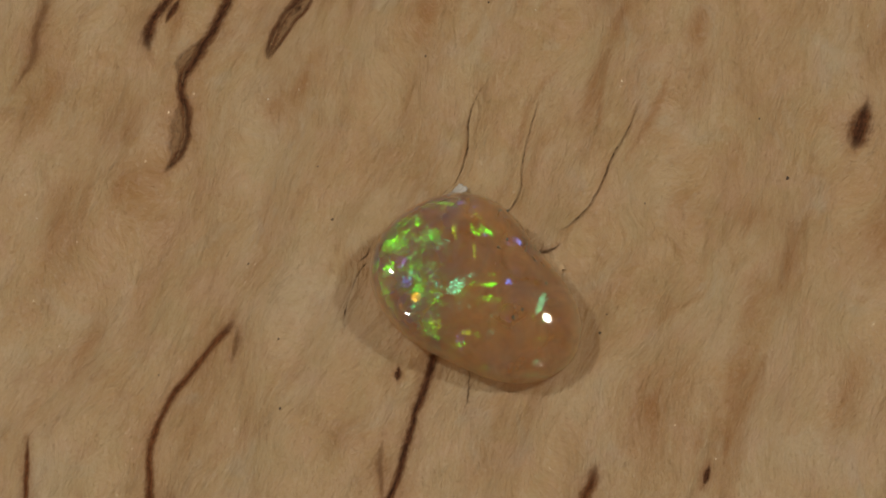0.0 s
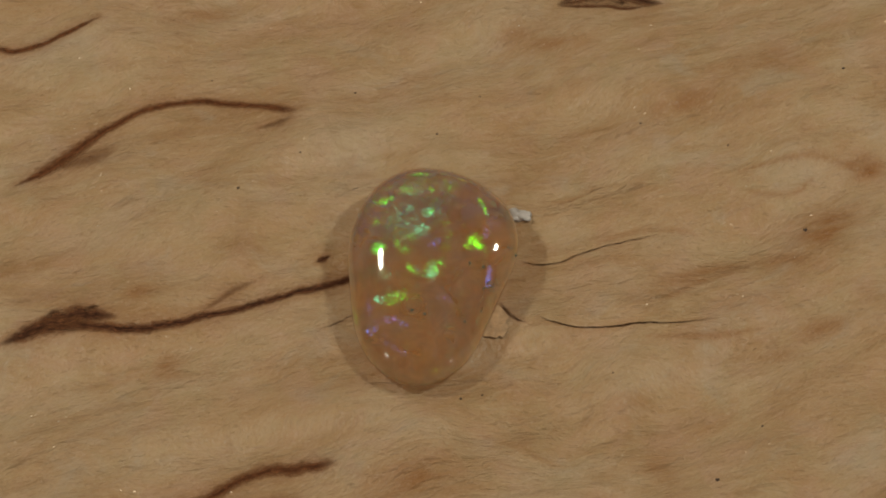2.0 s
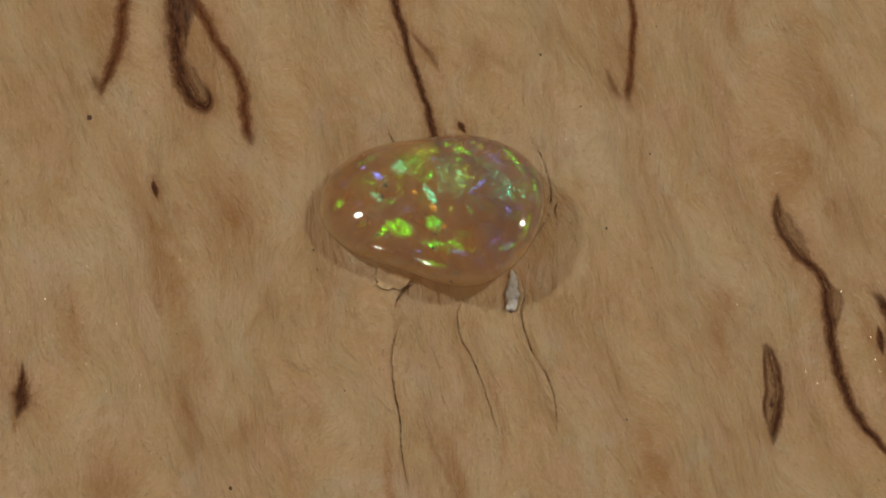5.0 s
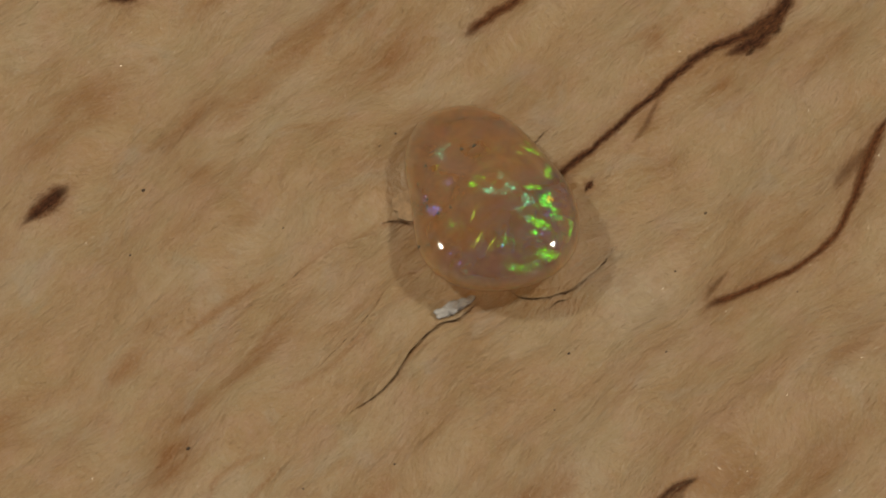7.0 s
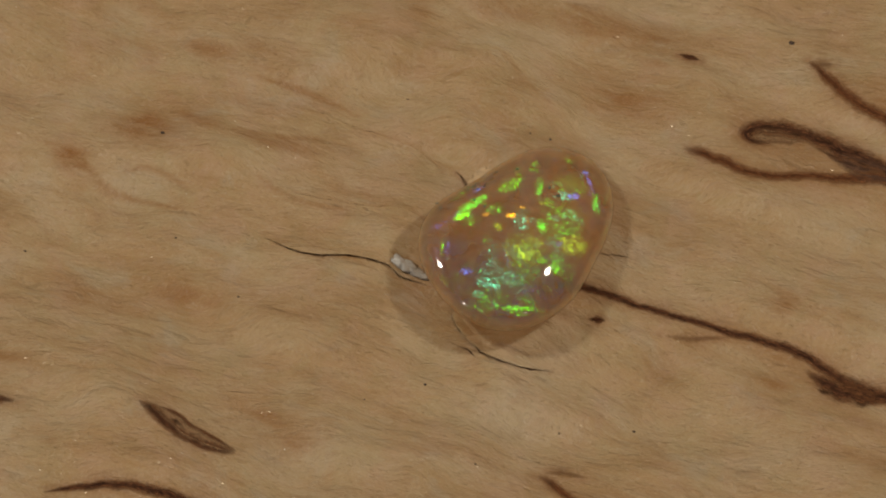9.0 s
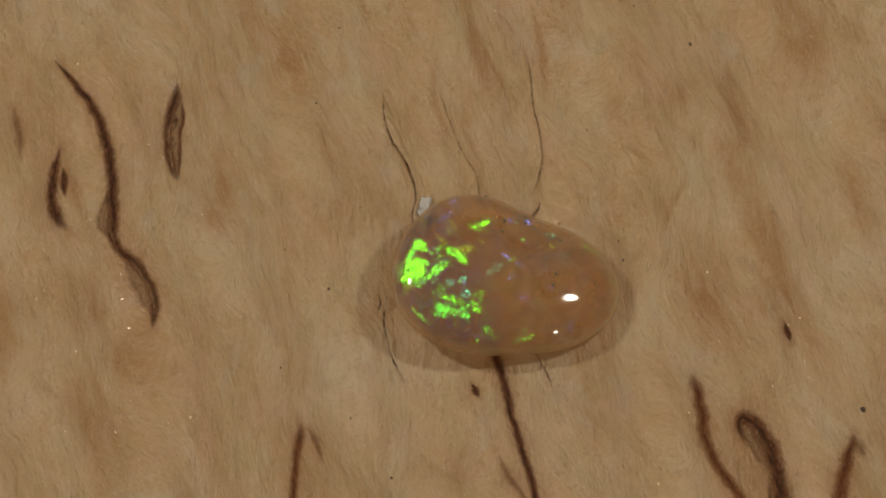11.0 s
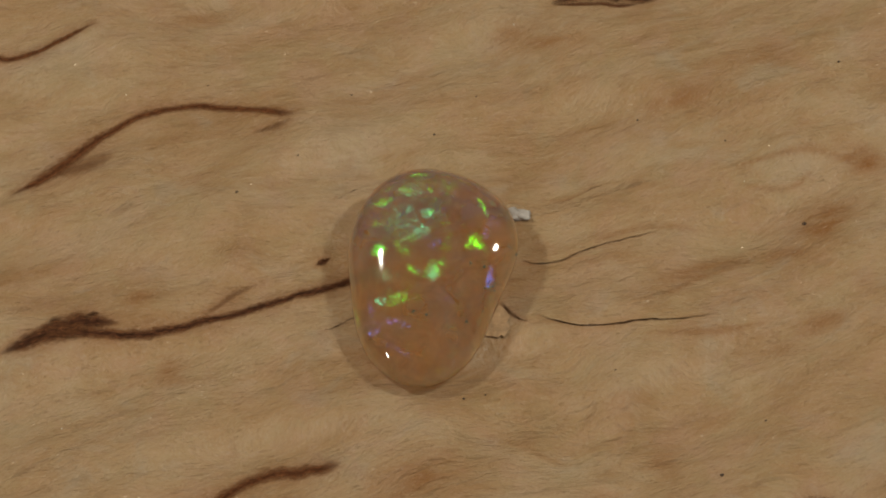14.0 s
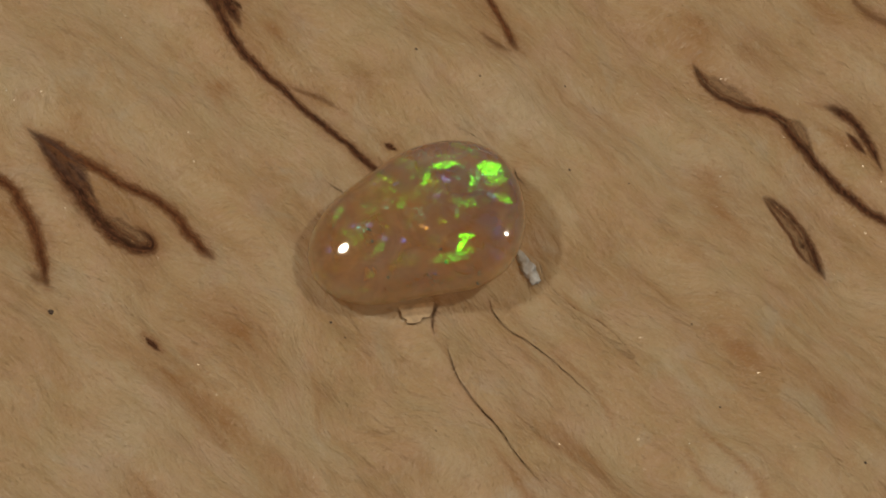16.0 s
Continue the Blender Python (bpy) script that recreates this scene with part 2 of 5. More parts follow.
SPLIT = "thin dark crack in the wood"
LIPS = []


def crack(points, side):
    """A slanting crack: one border stands up as a thin lip over it (side 1: the border towards +y)."""
    vein("crack", CRACK, SPLIT, points, 0.25, 0.6, 0.0)
    LIPS.append((spline(points), side))


vein("bark_vein", BROWN, "curved dark brown line in the wood", [(-7.67, 12.31, 0.102), (-8.54, 12.50, 0.204), (-9.78, 13.10, 0.170), (-11.54, 13.69, 0.170), (-13.31, 14.28, 0.170), (-15.06, 14.57, 0.170), (-16.11, 14.60, 0.170), (-17.50, 14.41, 0.170), (-18.88, 13.98, 0.204), (-20.24, 13.40, 0.238), (-21.95, 12.65, 0.272), (-23.65, 11.92, 0.238), (-25.70, 11.31, 0.034)], 0.55)
vein("bark_vein", FAINT, "short brown branch of a vein", [(-8.01, 12.09, 0.068), (-9.05, 11.73, 0.170), (-10.61, 11.63, 0.034)], 0.35)
vein("bark_vein", FAINT, "short brown branch of a vein", [(-23.65, 11.88, 0.068), (-21.93, 12.15, 0.306), (-20.19, 12.20, 0.272), (-19.16, 12.42, 0.034)], 0.5)
vein("bark_vein", BARK, "dark brown bark vein in the wood", [(-5.73, 0.30, 0.170), (-7.76, 0.14, 0.204), (-9.11, 0.16, 0.204), (-10.81, 0.22, 0.170), (-12.51, 0.17, 0.170), (-13.87, 0.13, 0.170), (-15.57, 0.18, 0.170), (-16.93, 0.18, 0.204), (-18.62, 0.17, 0.204), (-19.98, 0.28, 0.238), (-21.34, 0.61, 0.238), (-22.72, 1.09, 0.272), (-24.11, 1.58, 0.340), (-25.81, 1.64, 0.408), (-27.15, 1.50, 0.306), (-28.48, 1.23, 0.068)], 0.6)
vein("bark_pocket", BARK, "ragged dark bark pocket", [(-26.83, 1.66, 0.102), (-25.49, 1.99, 0.340), (-24.14, 2.10, 0.476), (-22.78, 1.98, 0.408), (-21.21, 1.39, 0.068)], 0.55)
vein("bark_vein", CRACK, "short black fissure in the bark", [(-25.44, 2.32, 0.068), (-24.84, 2.51, 0.136), (-24.24, 2.69, 0.034)], 0.2, 0.6, 0.0)
vein("bark_vein", CRACK, "short black fissure in the bark", [(-23.03, 2.36, 0.068), (-22.59, 2.36, 0.136), (-22.12, 2.34, 0.034)], 0.2, 0.6, 0.0)
vein("bark_vein", FAINT, "faint brown branch of a vein", [(-12.49, 1.62, 0.034), (-13.91, 1.43, 0.136), (-14.92, 1.05, 0.136), (-16.43, 0.55, 0.068)], 0.4)
vein("bark_vein", BARK, "dark hooked bark vein", [(-24.27, -12.82, 0.136), (-22.28, -13.14, 0.340), (-20.62, -13.38, 0.408), (-18.97, -13.69, 0.408), (-17.32, -13.87, 0.408), (-15.68, -13.86, 0.408), (-14.70, -13.62, 0.408), (-14.00, -13.07, 0.340), (-14.24, -12.68, 0.204), (-14.91, -12.54, 0.170), (-15.66, -12.76, 0.034)], 0.6)
vein("bark_vein", BROWN, "curved dark brown line in the wood", [(-24.61, -12.69, 0.136), (-23.31, -12.39, 0.272), (-21.69, -12.03, 0.306), (-20.06, -11.55, 0.272), (-18.43, -11.24, 0.238), (-16.80, -10.75, 0.238), (-15.49, -10.47, 0.238), (-14.16, -10.54, 0.272), (-12.83, -10.75, 0.272), (-11.50, -10.77, 0.272), (-10.57, -10.78, 0.034)], 0.5)
vein("bark_pocket", POCKET, "pointed brown bark pocket", [(-25.59, -12.76, 0.034), (-23.95, -12.68, 0.300), (-22.31, -12.67, 0.480), (-20.95, -12.72, 0.380), (-19.84, -12.90, 0.200), (-18.61, -13.19, 0.034)], 0.5)
vein("bark_pocket", HOLLOW, "pale brown filling of a bark hook", [(-18.00, -13.44, 0.034), (-16.70, -13.37, 0.260), (-15.50, -13.14, 0.400), (-14.70, -12.98, 0.300), (-14.10, -12.88, 0.068)], 0.4)
vein("bark_vein", CRACK, "short black fissure in the bark", [(-19.63, -13.65, 0.034), (-18.90, -13.75, 0.102), (-18.08, -13.91, 0.034)], 0.2, 0.6, 0.0)
vein("bark_vein", CRACK, "short black fissure in the bark", [(-17.72, -13.74, 0.034), (-17.16, -13.76, 0.136), (-16.60, -13.80, 0.034)], 0.2, 0.6, 0.0)
vein("bark_vein", CRACK, "short black fissure in the bark", [(-16.14, -13.89, 0.034), (-15.52, -13.86, 0.136), (-15.03, -13.65, 0.136), (-14.52, -13.18, 0.034)], 0.2, 0.6, 0.0)
vein("bark_vein", BROWN, "curved dark brown line in the wood", [(-26.31, -16.97, 0.238), (-24.00, -16.26, 0.306), (-22.70, -16.28, 0.306), (-21.22, -16.67, 0.306), (-19.69, -17.25, 0.306), (-18.34, -18.00, 0.272), (-16.61, -19.10, 0.136)], 0.55)
vein("bark_vein", FAINT, "short brown branch of a vein", [(-18.15, -19.26, 0.068), (-17.46, -19.07, 0.306), (-16.69, -18.84, 0.102)], 0.5)
vein("bark_pocket", HOLLOW, "almond-shaped bark pocket with dark rim", [(9.60, 15.70, 0.063), (10.97, 15.63, 0.270), (12.57, 15.31, 0.370), (14.00, 14.77, 0.320), (15.19, 14.32, 0.148), (16.24, 14.17, 0.021)], 0.25)
vein("bark_vein", BARK, "dark brown bark vein in the wood", [(9.70, 15.69, 0.170), (10.93, 15.86, 0.238), (12.55, 15.71, 0.221), (13.97, 15.27, 0.204), (15.02, 14.72, 0.238), (16.24, 14.17, 0.034)], 0.2)
vein("bark_vein", BROWN, "curved dark brown line in the wood", [(9.87, 15.59, 0.068), (11.05, 15.29, 0.085), (12.50, 14.93, 0.085), (13.73, 14.41, 0.085), (14.59, 14.31, 0.085), (14.98, 14.49, 0.060)], 0.2)
vein("bark_vein", CRACK, "small black eye in the bark pocket", [(13.24, 15.06, 0.068), (13.59, 14.87, 0.170), (13.97, 14.71, 0.034)], 0.2, 0.6, 0.0)
vein("bark_vein", BARK, "dark brown bark vein in the wood", [(0.39, 19.40, 0.068), (1.51, 18.98, 0.238), (2.59, 18.85, 0.204), (3.69, 18.96, 0.204), (4.74, 19.36, 0.272), (5.66, 19.92, 0.238), (6.74, 20.29, 0.238), (7.84, 20.13, 0.272), (8.99, 19.90, 0.272), (10.76, 19.50, 0.238), (12.26, 19.40, 0.272), (13.67, 19.38, 0.272), (15.03, 19.43, 0.238), (16.10, 19.68, 0.238), (17.54, 20.22, 0.204), (19.82, 21.27, 0.034)], 0.4)
vein("bark_pocket", HOLLOW, "narrow bark pocket with dark rim", [(0.86, 19.21, 0.042), (2.10, 19.16, 0.330), (3.27, 19.38, 0.400), (4.70, 19.66, 0.260), (5.61, 19.87, 0.021)], 0.3)
vein("bark_pocket", HOLLOW, "narrow bark pocket with dark rim", [(6.17, 20.14, 0.042), (7.24, 20.52, 0.211), (8.19, 20.62, 0.295), (9.19, 20.30, 0.190), (10.43, 19.71, 0.021)], 0.3)
vein("bark_vein", BARK, "hooked dark bark vein", [(8.13, 22.88, 0.102), (8.92, 23.32, 0.272), (9.97, 23.46, 0.272), (11.11, 23.24, 0.272), (12.32, 22.83, 0.204), (13.85, 22.06, 0.034)], 0.45)
vein("bark_vein", BARK, "short dark bark streak", [(10.29, 22.59, 0.034), (11.40, 22.40, 0.204), (12.38, 22.25, 0.034)], 0.3)
vein("bark_pocket", BARK, "small dark knot in the wood", [(17.40, -20.64, 0.034), (16.49, -20.75, 0.306), (15.34, -20.71, 0.544), (14.29, -20.63, 0.408), (13.60, -20.59, 0.034)], 0.4)
vein("bark_pocket", BARK, "small dark knot in the wood", [(3.38, -28.44, 0.034), (1.96, -27.84, 0.374), (0.97, -27.54, 0.204), (-0.48, -27.28, 0.034)], 0.5)
vein("bark_vein", BARK, "short black bark streak", [(-10.22, -17.19, 0.034), (-9.47, -17.20, 0.170), (-8.68, -17.19, 0.034)], 0.8)
vein("bark_vein", BARK, "short dark bark streak", [(23.00, 16.25, 0.034), (24.14, 16.46, 0.22), (25.04, 16.80, 0.25), (26.10, 17.02, 0.25), (28.20, 17.30, 0.05)], 0.45)
vein("bark_vein", FAINT, "faint brown streak", [(10.53, 30.22, 0.204), (7.58, 30.04, 0.238), (5.57, 29.70, 0.204), (3.17, 29.96, 0.034)], 0.5)
vein("bark_vein", FAINT, "faint brown streak", [(13.67, 24.75, 0.034), (15.05, 24.37, 0.204), (17.19, 24.38, 0.102)], 0.5)
vein("bark_vein", BROWN, "thin brown curved streak", [(-18.13, 21.66, 0.034), (-19.30, 21.33, 0.110), (-20.35, 21.02, 0.130), (-22.07, 20.49, 0.125), (-23.69, 20.39, 0.150), (-24.59, 20.73, 0.150), (-25.53, 21.21, 0.034)], 0.6)
vein("bark_vein", BARK, "short dark bark streak", [(-9.02, 1.77, 0.034), (-8.58, 1.87, 0.170), (-8.00, 2.01, 0.034)], 0.5)
crack([(12.25, 2.05, 0.020), (10.55, 2.42, 0.052), (8.80, 2.42, 0.060), (6.80, 1.95, 0.060), (4.60, 1.95, 0.062), (3.40, 2.50, 0.066), (1.80, 2.62, 0.061)], -1)
crack([(3.10, -4.90, 0.050), (3.48, -5.20, 0.057), (5.08, -5.98, 0.060), (7.08, -6.40, 0.056), (9.08, -6.55, 0.050), (11.08, -6.95, 0.041), (13.41, -7.18, 0.018)], 1)
crack([(3.02, -1.25, 0.058), (3.76, -1.65, 0.054), (5.11, -1.78, 0.048), (6.46, -1.52, 0.040), (8.15, -1.32, 0.031), (11.54, -1.20, 0.016)], 1)
crack([(-0.10, 3.30, 0.066), (-0.25, 4.25, 0.066), (-1.30, 5.20, 0.066), (-2.65, 5.85, 0.060), (-4.30, 6.06, 0.050), (-5.50, 6.00, 0.041), (-6.80, 5.82, 0.020)], -1)
vein("crack", CRACK, SPLIT, [(-0.42, 5.62, 0.030), (-1.55, 5.95, 0.050), (-2.40, 6.25, 0.020)], 0.2, 0.6, 0.0)
vein("crack", CRACK, SPLIT, [(-6.93, -2.08, 0.045), (-8.49, -2.46, 0.041), (-10.10, -2.57, 0.012)], 0.2, 0.6, 0.0)
vein("crack", CRACK, "short dark cleft under the stone", [(0.95, -3.55, 0.070), (1.45, -4.40, 0.120), (1.75, -4.80, 0.060), (2.30, -5.20, 0.015)], 0.5, 0.6, 0.0)
streak([(21.62, 0.18, 0.034), (20.48, -0.43, 0.136), (19.06, -0.30, 0.170), (17.24, 0.57, 0.034)], 0.45)
streak([(14.09, -1.91, 0.034), (12.47, -1.16, 0.136), (10.36, -0.76, 0.034)], 0.45)
streak([(15.76, -4.56, 0.034), (13.27, -4.73, 0.204), (10.56, -5.34, 0.034)], 0.65)
streak([(26.96, -0.45, 0.034), (25.24, -0.27, 0.170), (24.18, 0.44, 0.204), (25.65, 1.11, 0.034)], 0.65)
streak([(9.75, -6.24, 0.034), (6.53, -6.42, 0.136), (4.13, -5.67, 0.136), (1.95, -5.01, 0.034)], 0.35)
streak([(16.01, -8.50, 0.034), (12.87, -8.24, 0.170), (9.05, -7.42, 0.034)], 0.50)
streak([(27.64, -0.54, 0.034), (25.75, -0.22, 0.204), (24.22, 0.46, 0.034)], 0.60)
streak([(10.90, -4.31, 0.034), (13.72, -4.09, 0.238), (16.41, -4.48, 0.034)], 0.60)
streak([(7.90, -1.02, 0.034), (9.34, -0.79, 0.136), (12.00, -0.65, 0.034)], 0.45)
streak([(-4.59, -18.38, 0.034), (-2.85, -18.50, 0.272), (-1.11, -18.70, 0.034)], 0.65)
streak([(-8.32, -16.21, 0.034), (-7.21, -16.19, 0.204), (-5.66, -16.19, 0.034)], 0.65)
streak([(-10.25, -6.39, 0.034), (-7.72, -6.27, 0.102), (-5.40, -6.56, 0.034)], 0.35)
streak([(17.55, 1.73, 0.034), (21.72, 1.83, 0.204), (24.08, 0.64, 0.272), (26.85, -0.26, 0.034)], 0.65)
streak([(5.32, 2.38, 0.034), (6.90, 2.04, 0.136), (8.91, 2.43, 0.034)], 0.45)
streak([(11.17, -4.56, 0.034), (13.67, -4.38, 0.170), (15.86, -4.08, 0.034)], 0.55)
streak([(11.69, -4.94, 0.034), (13.65, -4.36, 0.170), (16.06, -4.64, 0.034)], 0.50)
streak([(-2.26, -11.31, 0.034), (0.12, -12.74, 0.136), (1.92, -14.49, 0.034)], 0.35)

SMUDGES = []


def smudge(x, y, rx, ry, strength):
    """A soft brown fleck: centre and reach along and across the grain, in mm."""
    SMUDGES.append((x, y, rx, ry, 1.2 * strength))


smudge(21.6, -3.3, 2.2, 0.9, 0.75)
smudge(25.0, 0.4, 1.4, 0.8, 0.7)
smudge(13.2, -4.6, 2.2, 0.45, 0.6)
smudge(20.9, 8.9, 2.0, 0.6, 0.6)
smudge(18.6, -4.8, 1.8, 0.5, 0.5)
smudge(24.2, 13.7, 2.2, 1.0, 0.5)
smudge(-18.9, 3.0, 1.2, 0.6, 0.5)
smudge(-19.2, -2.6, 1.0, 0.5, 0.75)
smudge(15.6, -10.3, 2.0, 0.8, 0.4)
smudge(9.7, -23.9, 2.6, 0.9, 0.5)
smudge(5.9, -18.5, 2.4, 0.7, 0.45)
smudge(-6.5, -13.4, 3.6, 1.3, 0.55)
smudge(-1.6, -17.5, 2.4, 0.8, 0.5)
smudge(12.6, -23.7, 2.2, 0.7, 0.5)
smudge(8.2, 13.6, 2.6, 1.3, 0.5)
smudge(3.2, 22.9, 2.2, 1.1, 0.5)
smudge(2.9, 27.5, 2.4, 1.2, 0.45)
smudge(-0.6, 20.6, 2.4, 1.3, 0.55)
smudge(19.4, -9.2, 2.0, 0.8, 0.5)
smudge(12.4, -5.0, 2.4, 0.5, 0.4)
smudge(8.0, -15.9, 1.0, 0.8, 0.5)
smudge(7.2, -11.9, 1.2, 0.9, 0.5)
smudge(1.7, -17.1, 1.8, 0.6, 0.4)
smudge(-5.5, -18.0, 3.0, 0.6, 0.6)
smudge(13.9, 6.8, 1.6, 0.8, 0.35)
smudge(20.6, -20.4, 2.0, 1.0, 0.45)
smudge(16.1, 6.7, 2.4, 0.7, 0.45)
smudge(-7.0, -17.4, 2.0, 0.4, 0.6)
smudge(22.1, 8.6, 1.6, 0.6, 0.45)
smudge(-14.5, 12.2, 5.0, 1.2, 0.33)
smudge(-18.0, -12.5, 3.2, 0.9, 0.42)
smudge(-22.0, -17.8, 3.0, 1.0, 0.42)
smudge(-18.5, 1.2, 4.0, 0.8, 0.28)
smudge(6.0, -1.8, 4.0, 0.5, 0.25)
smudge(10.0, 21.8, 3.0, 0.6, 0.4)
smudge(-4.0, 24.0, 3.0, 0.9, 0.4)
smudge(-12.0, 20.0, 3.0, 0.8, 0.35)
smudge(-26.0, 6.0, 3.0, 0.7, 0.35)
smudge(27.0, -12.0, 2.5, 0.8, 0.45)
smudge(-2.0, -24.0, 3.0, 0.7, 0.4)
smudge(-16.8, -12.3, 2.6, 0.6, 0.3)
smudge(-12.0, 12.6, 3.2, 0.6, 0.28)


def face(x, y):
    """Height of the wood's face in mm at x, y in mm (arrays)."""
    s = y + 4.0 * value_noise(x * 0.05 + 3, y * 0.06 + 9)
    z = 0.45 * value_noise(x * 0.06 + 20, s * 0.11 + 5) + 0.24 * value_noise(x * 0.13 + 31, s * 0.42 + 17)
    z += 0.10 * value_noise(x * 0.3 + 11, s * 1.5 + 2) + 0.035 * value_noise(x * 0.8, s * 3.6 + 40)
    bed = np.exp(-(((x + 3.5) / 8.0) ** 2 + (y / 9.0) ** 2) ** 2)
    rise = np.exp(-((x + 4.0) / 8.0) ** 2 - ((y + 2.0) / 8.0) ** 2)
    swell = np.exp(-((x + 1.0) ** 2 + (y + 2.0) ** 2) / 81.0)
    return z * (1 - 0.65 * bed) - 0.17 + 0.004 * x + 0.45 * rise + 0.55 * swell


def slab_fields(x, y):
    """Grooves (mm), stains and smudges of the wood's face at x, y."""
    groove, stain, fleck = (np.zeros_like(x) for _ in range(3))
    wx, wy = x + 0.5 * value_noise(x * 0.6, y * 1.6), y + 0.35 * value_noise(x * 0.5 + 8, y * 1.4 + 3)
    for name, material, label, line, halo, reach, depth in VEINS:
        lo, hi = line[:, :2].min(0) - 3, line[:, :2].max(0) + 3
        near = np.where((x > lo[0]) & (x < hi[0]) & (y > lo[1]) & (y < hi[1]))[0]
        if not len(near):
            continue
        pts = line[::3]
        d = np.hypot(wx[near, None] - pts[None, :, 0], wy[near, None] - pts[None, :, 1])
        k = d.argmin(1)
        w = np.maximum(pts[k, 2], 0.05)
        d = d[np.arange(len(near)), k]
        if depth:
            e = np.hypot(x[near, None] - pts[None, :, 0], y[near, None] - pts[None, :, 1])
            j = e.argmin(1)
            groove[near] = np.maximum(groove[near], depth * np.exp(-(e.min(1) / (np.maximum(pts[j, 2], 0.05) * 1.3 + 0.1)) ** 2))
        stain[near] = np.maximum(stain[near], (halo + 0.12) * np.exp(-(d / (w * reach + 0.16)) ** 2))
    wx, wy = x + 1.6 * value_noise(x * 0.25 + 2, y * 0.7), y + 1.2 * value_noise(x * 0.22, y * 0.6 + 7) + 0.45 * value_noise(x * 0.9, y * 2.4) + 0.2 * value_noise(x * 2.6, y * 5.0)
    for sx, sy, rx, ry, strength in SMUDGES:
        r = ((wx - sx) / rx) ** 2 + ((wy - sy) / ry) ** 2
        fleck = np.maximum(fleck, strength * np.exp(-r * 0.9))
    for line, strength in STREAKS:
        lo, hi = line[:, :2].min(0) - 2, line[:, :2].max(0) + 2
        near = np.where((x > lo[0]) & (x < hi[0]) & (y > lo[1]) & (y < hi[1]))[0]
        if len(near):
            pts = line[::2]
            d = np.hypot(x[near, None] - pts[None, :, 0], y[near, None] - pts[None, :, 1])
            k = d.argmin(1)
            fleck[near] = np.maximum(fleck[near], strength * np.exp(-(d.min(1) / (pts[k, 2] * 1.2 + 0.06)) ** 2))
    return groove, stain, fleck


# ---- the slab ----
def wood_slab():
    half_x, half_y, step = 40.0, 39.0, 0.17
    nx, ny = int(2 * half_x / step), int(2 * half_y / step)
    u, v = np.meshgrid(np.linspace(-1, 1, nx), np.linspace(-1, 1, ny), indexing="ij")
    u, v = u.ravel(), v.ravel()
    x = u * (half_x + 1.4 * value_noise(v * 6 + 3, v * 0 + 2))
    y = v * (half_y + 1.2 * value_noise(u * 7 + 1, u * 0 + 9))
    groove, stain, fleck = slab_fields(x, y)
    edge = np.maximum(np.abs(u), np.abs(v))
    z = face(x, y) - groove - 1.6 * np.clip((edge - 0.96) / 0.04, 0, 1) ** 2
    co = np.stack([x, y, z], 1) * MM + np.array([0, 0, TOP])
    i = np.arange(nx * ny).reshape(nx, ny)
    quads = np.stack([i[:-1, :-1], i[1:, :-1], i[1:, 1:], i[:-1, 1:]], -1).reshape(-1, 4)
    ring = np.concatenate([i[:-1, 0], i[-1, :-1], i[:0:-1, -1], i[0, :0:-1]])
    low = co[ring].copy()
    low[:, 2] = 0.0
    low[:, :2] *= 0.985
    base = len(co) + np.arange(len(ring))
    sides = np.stack([ring, base, np.roll(base, -1), np.roll(ring, -1)], -1)
    faces = quads.tolist() + sides.tolist() + [base[::-1].tolist()]
    me = bpy.data.meshes.new("wood_slab")
    me.from_pydata(np.vstack([co, low]).tolist(), [], faces)
    me.polygons.foreach_set("use_smooth", np.ones(len(me.polygons), bool))
    pad = np.zeros(len(ring))
    for name, values in (("stain", stain), ("smudge", fleck)):
        me.attributes.new(name, "FLOAT", "POINT").data.foreach_set("value", np.concatenate([values, pad]).astype(np.float32))
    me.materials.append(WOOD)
    return tagged(new("wood_slab", me), "tan driftwood slab with dark bark veins and cracks", "wood slab")


